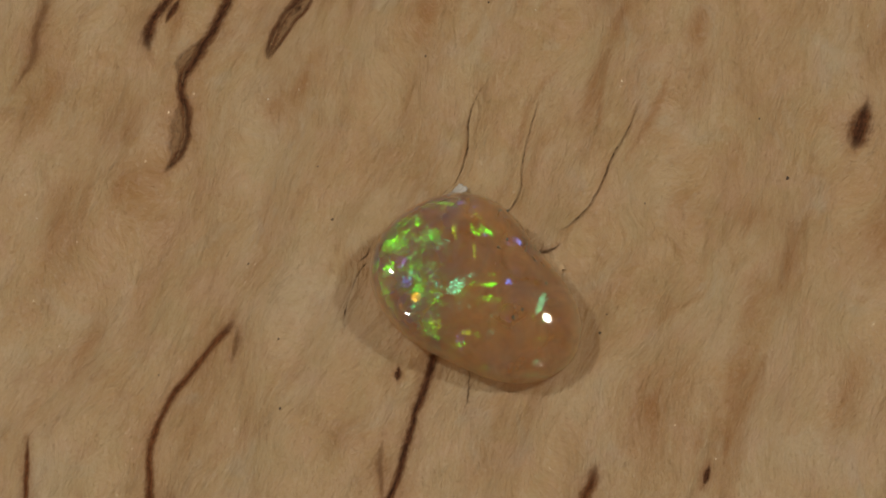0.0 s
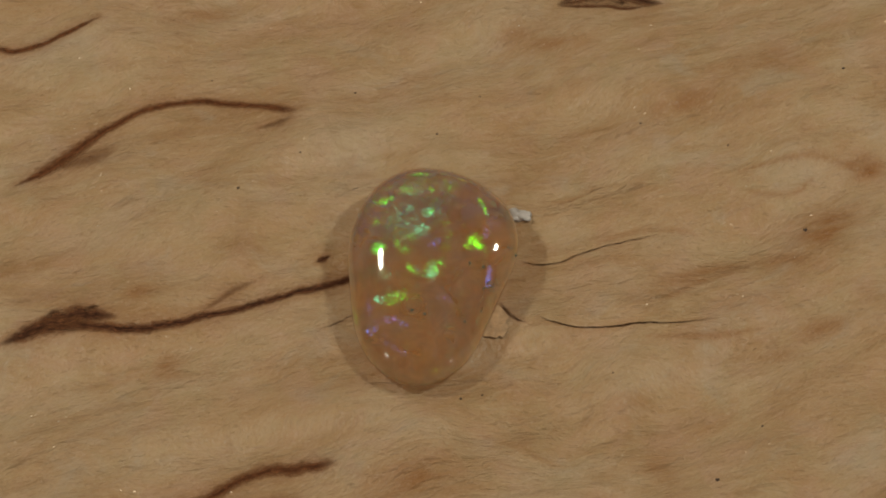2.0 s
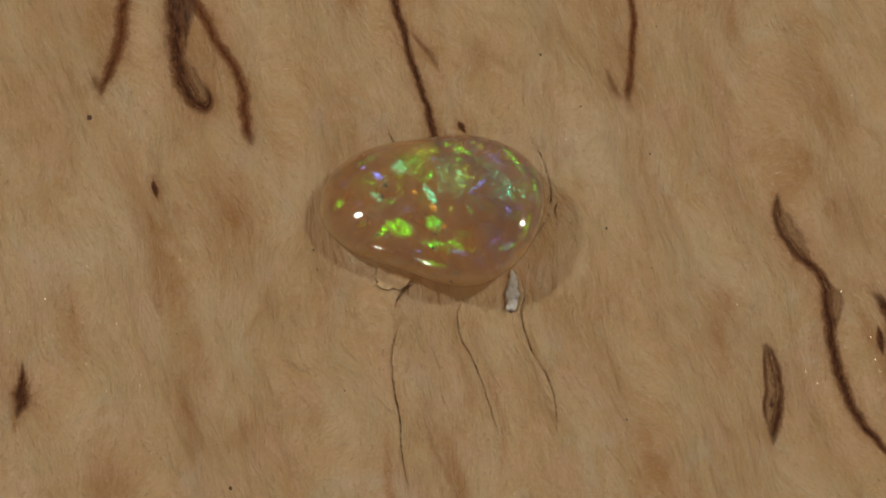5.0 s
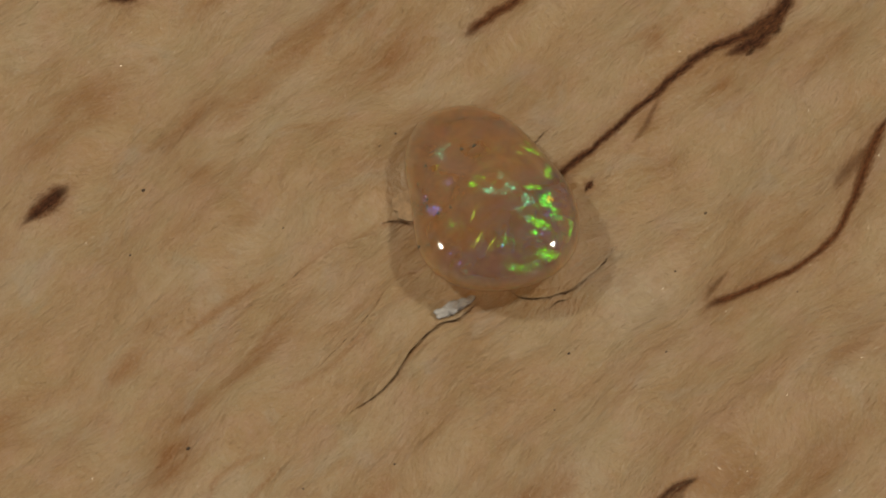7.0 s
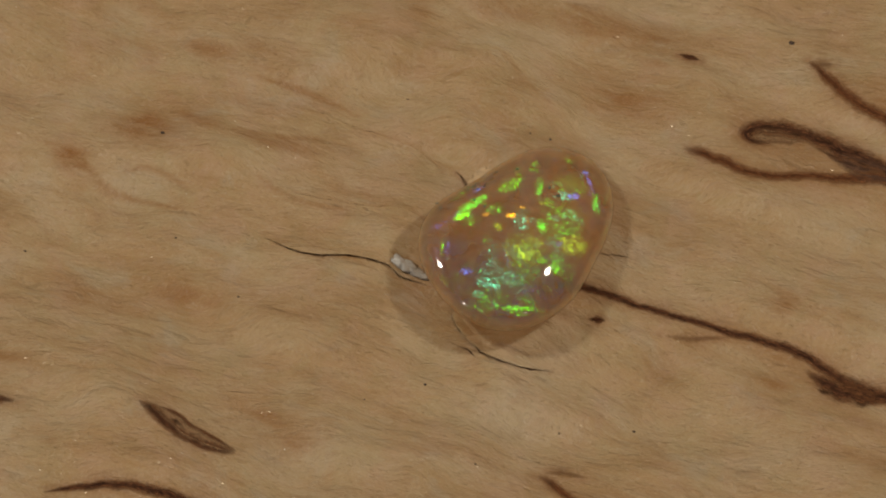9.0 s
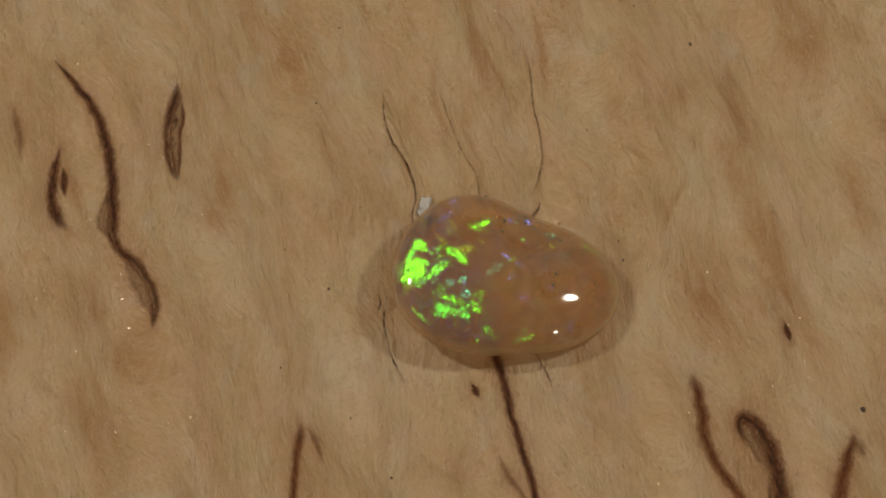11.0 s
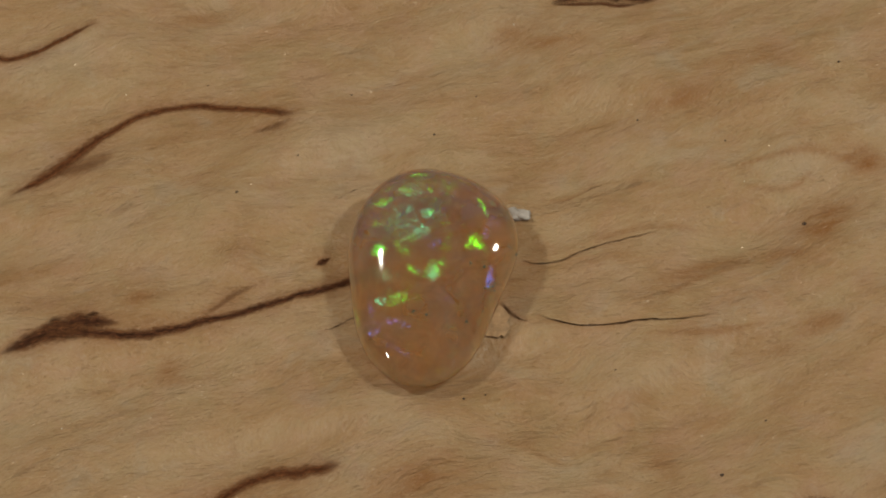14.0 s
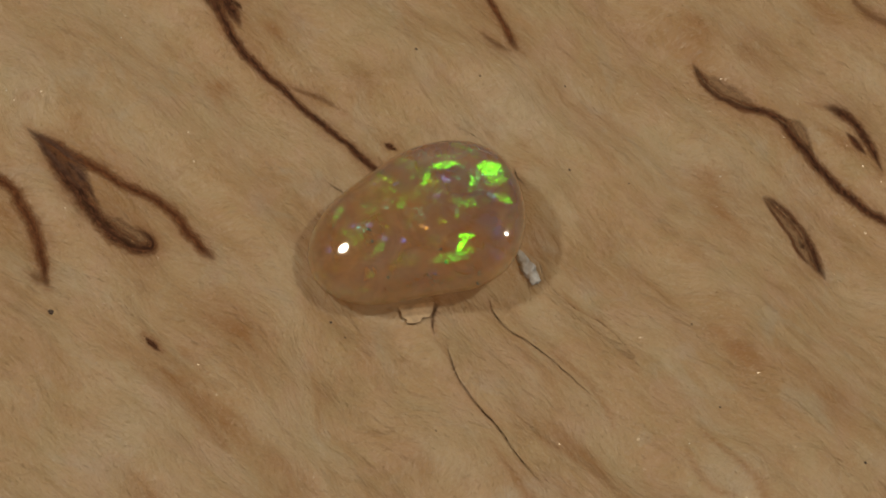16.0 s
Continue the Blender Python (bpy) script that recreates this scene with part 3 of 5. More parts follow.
def vein_strip(name, material, label, line, groove, parent, seed):
    """A low ribbon of bark sunk in its groove, with feathered borders."""
    r = np.random.default_rng(seed)
    xy = line[:, :2]
    t = np.gradient(xy, axis=0)
    t /= np.linalg.norm(t, axis=1)[:, None]
    side = np.stack([-t[:, 1], t[:, 0]], 1)
    w = np.maximum(line[:, 2], 0.02) * (1.9 if groove else 1.6)
    far = np.concatenate([[0], np.cumsum(np.hypot(*np.diff(xy, axis=0).T))])
    xy = xy + side * (w * 0.30 * np.clip(value_noise(far * 1.3 + seed * 3.7, far * 0 + seed), -0.5, 0.5))[:, None]
    if not groove:
        xy = xy + side * (0.16 * value_noise(far * 1.6 + seed, far * 0 + 3 * seed) + 0.07 * value_noise(far * 5.0, far * 0 + seed))[:, None]
    w = w * (1 + (0.25 if groove else 0.7) * value_noise(far * 1.1 + seed * 1.9, far * 0 + 30 + seed))
    rows = np.linspace(-1, 1, 9)
    tip = np.clip(np.minimum(far, far[-1] - far) / min(1.4, 0.3 * far[-1]), 0.0, 1.0) ** 0.7
    co, strip, across = [], [], []
    for k in rows:
        p = xy + side * (w * k)[:, None]
        gx = groove * np.exp(-(np.abs(k) * w / (w / 1.9 * 1.3 + 0.1)) ** 2)
        z = face(p[:, 0], p[:, 1]) - gx + (0.055 if groove else 0.04) - (0.045 if groove else 0.015) * k * k
        co.append(np.stack([p[:, 0], p[:, 1], z], 1))
        strip.append(np.stack([far + seed * 13.0, w * k, far * 0 + seed], 1))
        across.append(np.full(len(far), k))
    n = len(far)
    co = np.concatenate(co) * MM + np.array([0, 0, TOP])
    i = np.arange(9 * n).reshape(9, n)
    quads = np.stack([i[:-1, :-1], i[:-1, 1:], i[1:, 1:], i[1:, :-1]], -1).reshape(-1, 4)
    me = bpy.data.meshes.new(name)
    me.from_pydata(co.tolist(), [], quads.tolist())
    me.polygons.foreach_set("use_smooth", np.ones(len(me.polygons), bool))
    me.attributes.new("strip", "FLOAT_VECTOR", "POINT").data.foreach_set("vector", np.concatenate(strip).astype(np.float32).ravel())
    me.attributes.new("across", "FLOAT", "POINT").data.foreach_set("value", np.concatenate(across).astype(np.float32))
    me.attributes.new("tip", "FLOAT", "POINT").data.foreach_set("value", np.tile(tip, 9).astype(np.float32))
    me.materials.append(material)
    ob = new(name, me)
    ob.parent = parent
    return tagged(ob, label)


def at_face(x, y):
    return float(face(np.array([x]), np.array([y]))[0])


def lump(x, y, z, sx, sy, sz, turn, rough, seed, detail=2):
    """A small broken grain: a noisy ball, in mm."""
    bm = bmesh.new()
    bmesh.ops.create_icosphere(bm, subdivisions=detail, radius=1.0)
    m = pose(0, 0, 0, 0, 0, turn)
    for v in bm.verts:
        k = 1 + rough * noise.noise(v.co * 1.7 + Vector((seed, seed * 2, 0)))
        v.co = m @ Vector((v.co.x * sx * k, v.co.y * sy * k, v.co.z * sz * k)) + Vector((x, y, z))
        v.co = v.co * MM + Vector((0, 0, TOP))
    return bm


slab = wood_slab()
for count, (name, material, label, line, halo, reach, depth) in enumerate(VEINS):
    vein_strip(name, material, label, line, depth, slab, count + 1)


def crack_lip(line, side):
    """The raised border of a crack: a wedge of wood that thickens towards the crack and hangs a little over it."""
    xy, t = line[:, :2], np.gradient(line[:, :2], axis=0)
    t /= np.linalg.norm(t, axis=1)[:, None]
    out = np.stack([-t[:, 1], t[:, 0]], 1)
    out *= side * np.sign(out[:, 1])[:, None]
    far = np.concatenate([[0], np.cumsum(np.hypot(*np.diff(xy, axis=0).T))])
    fade = np.clip(np.minimum(far, far[-1] - far) / 1.2, 0, 1) * (line[:, 2] / 0.06)
    ragged = 0.05 * value_noise(far * 2.6 + 5, far * 0 + 7)
    co = []
    for off, up in ((0.55, -0.02), (0.30, 0.045), (0.10, 0.10), (-0.01, 0.125), (-0.015, 0.085), (0.12, 0.01)):
        p = xy + out * (off * (0.4 + 0.6 * fade) + ragged * (off < 0.3))[:, None]
        co.append(np.column_stack([p, face(p[:, 0], p[:, 1]) + 0.045 * (up > 0) + up * fade - 0.03 * (1 - fade)]))
    n = len(far)
    i = np.arange(6 * n).reshape(6, n)
    quads = np.stack([i[:-1, :-1], i[:-1, 1:], i[1:, 1:], i[1:, :-1]], -1).reshape(-1, 4)
    bm = bmesh.new()
    verts = [bm.verts.new(Vector(v) * MM + Vector((0, 0, TOP))) for v in np.concatenate(co).tolist()]
    for q in quads.tolist():
        bm.faces.new([verts[k] for k in (q if side > 0 else q[::-1])])
    bmesh.ops.recalc_face_normals(bm, faces=bm.faces)
    part("crack_lip", bm, WOOD, slab, "raised wooden lip beside a crack")


for line, side in LIPS:
    crack_lip(line, side)


def torn_flap():
    """A ragged pale sliver of wood torn up beside the stone's hollow flank."""
    border = ((-0.45, -5.50), (-0.05, -5.62), (0.22, -5.78), (0.50, -5.66), (0.62, -5.86), (0.95, -5.55), (1.12, -5.20), (1.05, -4.95), (1.30, -4.60), (1.15, -4.20),
              (0.85, -3.75), (0.45, -4.20), (0.05, -4.75), (-0.30, -5.15))
    bm = bmesh.new()
    layers = []
    for thick in (0.0, 0.13):
        ring = []
        for x, y in border:
            lift = 0.05 + 0.06 * max(0.0, -4.4 - y) + 0.06 * noise.noise(Vector((x * 3, y * 3, 0)))
            ring.append(bm.verts.new(Vector((x, y, at_face(x, y) + lift + thick - 0.06)) * MM + Vector((0, 0, TOP))))
        layers.append(ring)
    bm.faces.new(layers[0][::-1])
    top = bm.faces.new(layers[1])
    for k in range(len(border)):
        j = (k + 1) % len(border)
        bm.faces.new((layers[0][k], layers[0][j], layers[1][j], layers[1][k]))
    bmesh.ops.poke(bm, faces=[top])
    ob = part("torn_flap", bm, SPLINTER, slab, "pale torn sliver of wood beside the stone")
    ob.data.shade_flat()


torn_flap()


def speck(x, y, size, turn=0.0):
    part("speck", lump(x, y, at_face(x, y), size * 1.1, size * 0.8, size * 0.5, turn, 0.7, x + y, 1), SPECK, slab, "tiny dark grit speck")


speck(-12.4, 8.0, 0.10)
speck(10.7, -17.2, 0.14)
speck(20.3, -3.0, 0.15)
speck(-2.7, -8.9, 0.10)
speck(-1.4, -9.0, 0.07)
speck(0.2, 8.6, 0.11)
speck(25.7, 7.0, 0.11)
speck(12.5, 6.3, 0.08)
speck(-15.3, -20.0, 0.20)
speck(-12.4, 15.5, 0.06)
speck(14.2, -14.6, 0.08)
speck(3.4, 10.5, 0.07)
speck(-8.2, 9.4, 0.07)
speck(17.3, 3.6, 0.07)
speck(-4.0, 12.6, 0.08)
speck(6.5, -9.3, 0.07)

# ---- the white crumb by the crack ----
CRUMB_AT = Vector((3.15, 1.85, at_face(3.15, 1.85))) * MM + Vector((0, 0, TOP))


def crumb():
    bm = bmesh.new()
    for x, y, sx, sy, sz, turn, seed in ((0.55, -0.17, 0.66, 0.36, 0.22, -18, 1), (-0.40, 0.12, 0.70, 0.33, 0.20, -20, 5), (0.05, 0.0, 0.6, 0.40, 0.26, -10, 9), (-1.0, 0.30, 0.5, 0.20, 0.16, -12, 13)):
        piece = lump(x, y, 0.12, sx, sy, sz, turn, 0.45, seed, 3)
        me = bpy.data.meshes.new("scratch")
        piece.to_mesh(me)
        piece.free()
        bm.from_mesh(me)
        bpy.data.meshes.remove(me)
    for v in bm.verts:
        v.co.z -= TOP
    me = bpy.data.meshes.new("white_crumb")
    bm.to_mesh(me)
    bm.free()
    for f in me.polygons:
        f.use_smooth = True
    me.materials.append(CRUMB)
    return tagged(new("white_crumb", me), "greyish white crumb beside the stone on the wood", "crumb")


crumb_thing = crumb()

# ---- the opal ----
CX, CY, RIM, RISE, LEAN_X, LEAN_Y = -3.58, -0.22, 2.2, 1.87, 0.069, 0.088


def outline(a):
    """The stone's rounded egg-and-shoulder outline: radius in mm by the angle."""
    return 1.025 * (5.49 + 0.992 * math.cos(a) - 1.02 * math.sin(a) - 0.633 * math.cos(2 * a) + 0.416 * math.sin(2 * a)
            + 0.345 * math.cos(3 * a) + 0.232 * math.sin(3 * a) + 0.215 * math.cos(4 * a) - 0.12 * math.sin(4 * a)
            + 0.30 * math.exp(4.5 * (math.cos(a - 0.85) - 1)) + 0.14 * math.exp(7 * (math.cos(a - 2.4) - 1)) - 0.20 * math.exp(6 * (math.cos(a + 0.5) - 1)))


def stone_mesh(inset, lowest=-1.0):
    """The cabochon in mm about its own base; inset draws the surface inwards, lowest leaves the underside open."""
    bm = bmesh.new()
    rings, around = [], 120
    bottom = 0.72 + inset
    for k in range(30):
        s = lowest + k / 29 * (0.985 - lowest)
        if s < 0:
            rho, z = 0.60 + 0.40 * (1 - abs(s) ** 2.2) ** 0.5, RIM + s * (RIM - bottom)
        else:
            q = math.sin(s * math.pi / 2)
            rho, z = (1 - q ** 2) ** (1 / 1.8), RIM + q * (RISE - inset)
        ring = []
        for i in range(around):
            a = 2 * math.pi * i / around
            r = (outline(a) - 0.3 * inset) * rho
            x, y = r * math.cos(a), r * math.sin(a)
            ring.append(bm.verts.new(Vector((x, y, z + LEAN_X * x + LEAN_Y * y + 0.03 * noise.noise(Vector((x, y, z)) * 0.4))) * MM))
        rings.append(ring)
    for a, b in zip(rings, rings[1:]):
        for i in range(around):
            j = (i + 1) % around
            bm.faces.new((a[i], a[j], b[j], b[i]))
    if lowest == -1.0:
        bm.faces.new(rings[0][::-1])
    tip = bm.verts.new(Vector((0, 0, RIM + RISE - inset)) * MM)
    for i in range(around):
        bm.faces.new((rings[-1][i], rings[-1][(i + 1) % around], tip))
    return bm


def dome(x, y, depth):
    """A point under the dome's polish, about the stone's base (mm)."""
    rho = min(0.99, math.hypot(x, y) / max(0.1, outline(math.atan2(y, x)) - depth))
    return Vector((x, y, RIM + (1 - rho ** 1.8) ** 0.5 * (RISE - depth) + LEAN_X * x + LEAN_Y * y))


BASE = Vector((CX * MM, CY * MM, TOP))
opal = tagged(new("opal"), "polished translucent opal with green and violet flashes, on wood", "gemstone")
part("polish", stone_mesh(0.0, -0.6), SHELL, opal, "clear glossy polished surface")
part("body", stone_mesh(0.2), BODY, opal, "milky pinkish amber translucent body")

TO_EYE = (EYE - Vector((0, 0, TOP))).normalized()
COLOURS = {"green": (0.05, 0.66, 0.030), "lime": (0.11, 0.76, 0.004), "yellow": (0.36, 0.62, 0.012), "cyan": (0.07, 0.50, 0.30),
           "blue": (0.08, 0.17, 0.85), "violet": (0.13, 0.10, 0.48), "amber": (0.85, 0.42, 0.01)}
FLASHES = {}


def flash(turn, colour, x, y, long, wide, run, power):
    """A patch of diffracting layers in the stone that lights up when the slab has turned that far (degrees): centre, reach along and across in mm, heading, power."""
    FLASHES.setdefault(turn, []).append((colour, x, y, long, wide, run, power))


# turned -75 degrees
flash(-75, "lime", 5.02, 2.20, 1.18, 0.27, 95, 0.84)
flash(-75, "green", 4.64, 3.13, 0.50, 0.27, 125, 0.7)
flash(-75, "yellow", 4.78, 0.04, 0.60, 0.27, 60, 0.7)
flash(-75, "lime", 6.24, -0.07, 0.40, 0.13, 75, 0.7)
flash(-75, "green", 1.93, 3.74, 1.17, 0.60, 145, 0.7)
flash(-75, "green", 1.84, 4.76, 0.67, 0.50, 155, 0.7)
flash(-75, "green", 2.38, 1.79, 0.67, 0.60, 105, 0.56)
flash(-75, "green", 0.00, 4.04, 0.60, 0.50, 15, 0.88)
flash(-75, "green", -1.30, 4.00, 0.83, 0.60, 15, 0.63)
flash(-75, "lime", -0.92, 2.04, 0.50, 0.17, 105, 0.88)
flash(-75, "cyan", -1.66, 2.00, 0.99, 0.50, 165, 0.7)
flash(-75, "green", -2.83, 0.97, 0.83, 0.66, 45, 0.7)
flash(-75, "green", -0.37, -0.39, 0.93, 0.66, 175, 0.7)
flash(-75, "green", -1.29, 0.38, 0.50, 0.33, 105, 0.7)
flash(-75, "lime", 0.55, -1.67, 0.99, 0.20, 115, 0.7)
flash(-75, "blue", 1.20, -2.88, 0.27, 0.27, 105, 1.1)
flash(-75, "violet", -2.96, -1.13, 0.99, 0.50, 5, 0.63)
flash(-75, "violet", -2.23, 0.97, 0.99, 0.66, 15, 0.35)
flash(-75, "green", -3.33, -0.73, 0.83, 0.66, 105, 0.42)
flash(-75, "lime", -3.89, -2.85, 0.73, 0.13, 90, 0.84)
flash(-75, "green", 0.25, -5.05, 0.50, 0.27, 15, 0.7)
flash(-75, "green", -0.32, -5.45, 0.50, 0.20, 105, 0.56)
flash(-75, "cyan", 0.90, 1.53, 0.27, 0.20, 105, 0.7)
flash(-75, "blue", -0.34, 2.90, 0.99, 0.83, 105, 0.35)
# turned -44 degrees
flash(-44, "lime", 0.61, 4.37, 1.00, 0.60, 1, 0.69)
flash(-44, "cyan", 1.83, 2.98, 1.17, 0.60, 136, 0.69)
flash(-44, "lime", 3.22, 2.75, 0.50, 0.44, 136, 0.69)
flash(-44, "lime", 2.38, 4.06, 0.27, 0.27, 136, 0.83)
flash(-44, "yellow", -0.77, 3.64, 0.67, 0.40, 16, 0.55)
flash(-44, "cyan", 1.73, 0.95, 0.73, 0.40, 136, 0.69)
flash(-44, "lime", -0.84, 1.85, 0.60, 0.20, 146, 0.83)
flash(-44, "green", 0.38, 0.72, 1.00, 0.43, 116, 0.69)
flash(-44, "cyan", -0.42, 2.06, 0.67, 0.43, 136, 0.55)
flash(-44, "green", -0.92, 0.80, 0.50, 0.40, 136, 0.69)
flash(-44, "green", 0.26, -0.84, 0.40, 0.33, 136, 0.69)
flash(-44, "green", -2.27, -0.87, 1.16, 0.99, 136, 0.69)
flash(-44, "cyan", -2.79, 0.27, 0.50, 0.40, 136, 0.69)
flash(-44, "lime", -1.03, -1.72, 0.73, 0.26, 101, 0.83)
flash(-44, "lime", -0.44, -3.03, 0.66, 0.30, 156, 0.88)
flash(-44, "green", 1.95, -1.24, 0.50, 0.33, 96, 0.55)
flash(-44, "lime", 3.28, -1.54, 0.27, 0.27, 136, 0.69)
flash(-44, "blue", 2.76, -1.45, 0.33, 0.20, 136, 1.1)
flash(-44, "cyan", 4.18, -1.32, 0.40, 0.17, 46, 0.69)
flash(-44, "cyan", 2.12, -4.77, 0.93, 0.20, 61, 0.69)
flash(-44, "cyan", -1.77, -5.62, 0.73, 0.40, 116, 0.69)
flash(-44, "blue", -0.26, -5.47, 0.50, 0.40, 136, 0.69)
flash(-44, "blue", 5.51, 0.29, 0.34, 0.27, 136, 0.69)
flash(-44, "violet", 0.29, -4.66, 0.66, 0.50, 46, 0.41)
flash(-44, "violet", 0.81, 2.63, 1.33, 0.83, 136, 0.34)
flash(-44, "lime", -4.01, -2.38, 0.60, 0.13, 91, 0.69)
flash(-44, "cyan", -0.18, 2.07, 2.00, 2.00, 136, 0.41)
# turned -31 degrees
flash(-31, "cyan", 1.06, 3.52, 1.17, 0.74, 149, 1)
flash(-31, "yellow", -0.91, 3.81, 0.67, 0.34, 149, 0.9)
flash(-31, "green", 0.10, 0.55, 0.83, 0.40, 169, 1.1)
flash(-31, "green", 0.94, -1.63, 0.93, 0.60, 29, 1.5)
flash(-31, "cyan", -1.87, -1.20, 1.16, 0.60, 149, 1)
flash(-31, "lime", -1.68, -2.51, 0.99, 0.36, 134, 1.2)
flash(-31, "lime", -3.99, -2.85, 0.66, 0.13, 94, 1.1)
flash(-31, "blue", -2.06, -5.80, 0.66, 0.26, 134, 1.1)
flash(-31, "violet", -2.97, -3.74, 1.32, 0.46, 149, 0.9)
flash(-31, "cyan", 0.80, -6.60, 0.60, 0.33, 49, 1)
flash(-31, "violet", 5.07, 0.44, 0.84, 0.44, 49, 0.9)
flash(-31, "lime", 3.91, -0.86, 0.50, 0.17, 129, 1.1)
flash(-31, "cyan", 3.86, -3.24, 0.33, 0.27, 149, 0.8)
flash(-31, "green", 2.08, -0.35, 0.83, 0.47, 54, 0.9)
flash(-31, "cyan", -1.05, 1.55, 1.33, 1.33, 149, 0.6)
# turned -15 degrees
flash(-15, "lime", 1.93, 4.69, 1.01, 0.14, 160, 1)
flash(-15, "yellow", 4.05, 3.70, 0.68, 0.14, 135, 1)
flash(-15, "lime", 4.80, 1.64, 0.80, 0.23, 100, 1.2)
flash(-15, "lime", -0.96, 3.50, 0.84, 0.30, 0, 1)
flash(-15, "lime", 2.05, 3.38, 0.20, 0.20, 165, 1.2)
flash(-15, "green", 0.66, 3.75, 1.01, 0.60, 165, 0.7)
flash(-15, "cyan", 1.58, 1.86, 0.84, 0.60, 165, 1)
flash(-15, "cyan", 0.82, 0.89, 0.83, 0.60, 165, 1)
flash(-15, "green", -1.80, 0.42, 0.50, 0.37, 165, 1.4)
flash(-15, "green", -0.44, -0.07, 0.67, 0.60, 165, 0.7)
flash(-15, "green", -0.25, -1.37, 0.73, 0.27, 115, 1)
flash(-15, "cyan", 0.84, -1.81, 0.66, 0.50, 75, 1)
flash(-15, "lime", 3.72, -0.57, 0.60, 0.27, 125, 1.6)
flash(-15, "green", -1.60, -2.73, 1.16, 0.53, 5, 0.9)
flash(-15, "cyan", -2.58, -2.55, 0.50, 0.40, 165, 1)
flash(-15, "blue", 4.05, -2.71, 0.83, 0.27, 65, 1.1)
flash(-15, "violet", 4.55, -0.05, 0.67, 0.33, 75, 0.8)
flash(-15, "violet", -2.22, -3.89, 0.83, 0.33, 165, 0.8)
flash(-15, "lime", -4.04, -2.86, 0.73, 0.13, 93, 1)
flash(-15, "yellow", -0.17, -7.32, 0.50, 0.33, 15, 0.7)
flash(-15, "green", 3.74, -3.95, 0.67, 0.27, 55, 0.7)
flash(-15, "violet", -3.13, -2.68, 0.83, 0.40, 75, 0.6)
flash(-15, "cyan", 0.15, 1.64, 2.00, 2.00, 165, 0.6)
# turned -0 degrees
flash(0, "green", 1.37, 4.73, 0.84, 0.14, 175, 1)
flash(0, "lime", 3.29, 4.23, 0.85, 0.20, 150, 1)
flash(0, "green", 3.06, 3.36, 0.67, 0.54, 180, 1)
flash(0, "green", -0.64, 3.33, 0.74, 0.27, 10, 1.1)
flash(0, "cyan", 0.55, 2.44, 0.50, 0.34, 180, 1)
flash(0, "lime", -1.63, 2.14, 0.34, 0.20, 180, 1)
flash(0, "lime", 1.56, 1.87, 0.47, 0.27, 15, 1.2)
flash(0, "green", -1.94, 0.65, 0.50, 0.30, 180, 1.5)
flash(0, "green", -0.76, 0.43, 0.53, 0.23, 100, 1.2)
flash(0, "lime", 2.40, 0.95, 0.33, 0.20, 180, 1)
flash(0, "lime", 2.48, 0.23, 0.23, 0.17, 180, 1.3)
flash(0, "lime", 3.65, -0.52, 0.73, 0.37, 35, 1.8)
flash(0, "lime", 4.19, -0.96, 0.40, 0.23, 110, 1.6)
flash(0, "blue", 1.41, -0.15, 0.67, 0.40, 180, 0.8)
flash(0, "cyan", 0.09, -1.54, 0.83, 0.20, 120, 1)
flash(0, "cyan", -1.89, -2.63, 0.83, 0.40, 180, 0.8)
flash(0, "blue", -3.37, -4.10, 0.47, 0.27, 180, 1.6)
flash(0, "blue", -1.53, -4.39, 0.40, 0.27, 140, 1.1)
flash(0, "violet", 1.28, -3.54, 0.66, 0.43, 180, 0.9)
flash(0, "violet", -2.69, -4.87, 0.83, 0.50, 90, 0.7)
flash(0, "violet", 2.59, -1.99, 1.00, 0.73, 180, 0.5)
flash(0, "yellow", 1.78, -4.17, 0.60, 0.20, 180, 0.8)
flash(0, "cyan", 3.12, -4.67, 0.93, 0.20, 50, 1.2)
flash(0, "violet", 4.92, 1.34, 0.84, 0.27, 90, 0.8)
flash(0, "lime", -4.01, -2.40, 0.67, 0.10, 90, 1)
flash(0, "green", -2.10, 3.48, 0.68, 0.61, 180, 0.6)
# turned 15 degrees
flash(15, "lime", 1.67, 4.65, 1.01, 0.20, 170, 1.2)
flash(15, "lime", 3.33, 3.69, 0.74, 0.30, 155, 1.6)
flash(15, "lime", 2.12, 2.35, 0.84, 0.37, 105, 1.3)
flash(15, "lime", 2.81, 2.38, 0.67, 0.30, 105, 1.3)
flash(15, "yellow", 2.37, 0.84, 0.84, 0.43, 85, 1.3)
flash(15, "lime", -0.56, 3.21, 0.67, 0.24, 30, 1)
flash(15, "lime", -1.59, 2.52, 0.51, 0.24, 15, 1)
flash(15, "lime", -1.33, 0.99, 0.40, 0.34, 15, 1)
flash(15, "lime", 1.47, 0.96, 0.20, 0.20, 15, 1.2)
flash(15, "blue", 0.06, -1.42, 0.40, 0.27, 105, 1)
flash(15, "blue", 0.77, -2.13, 0.83, 0.27, 15, 0.9)
flash(15, "violet", 2.61, -1.27, 0.83, 0.53, 15, 0.7)
flash(15, "cyan", 0.88, -0.68, 0.40, 0.40, 15, 0.8)
flash(15, "cyan", 2.48, -4.52, 0.73, 0.37, 95, 1)
flash(15, "cyan", 4.01, -3.18, 0.50, 0.40, 15, 0.7)
flash(15, "lime", 1.26, -6.92, 0.40, 0.17, 35, 1)
flash(15, "violet", -1.52, -5.04, 1.00, 0.93, 15, 0.5)
flash(15, "blue", -2.62, 1.22, 1.01, 0.61, 15, 0.5)
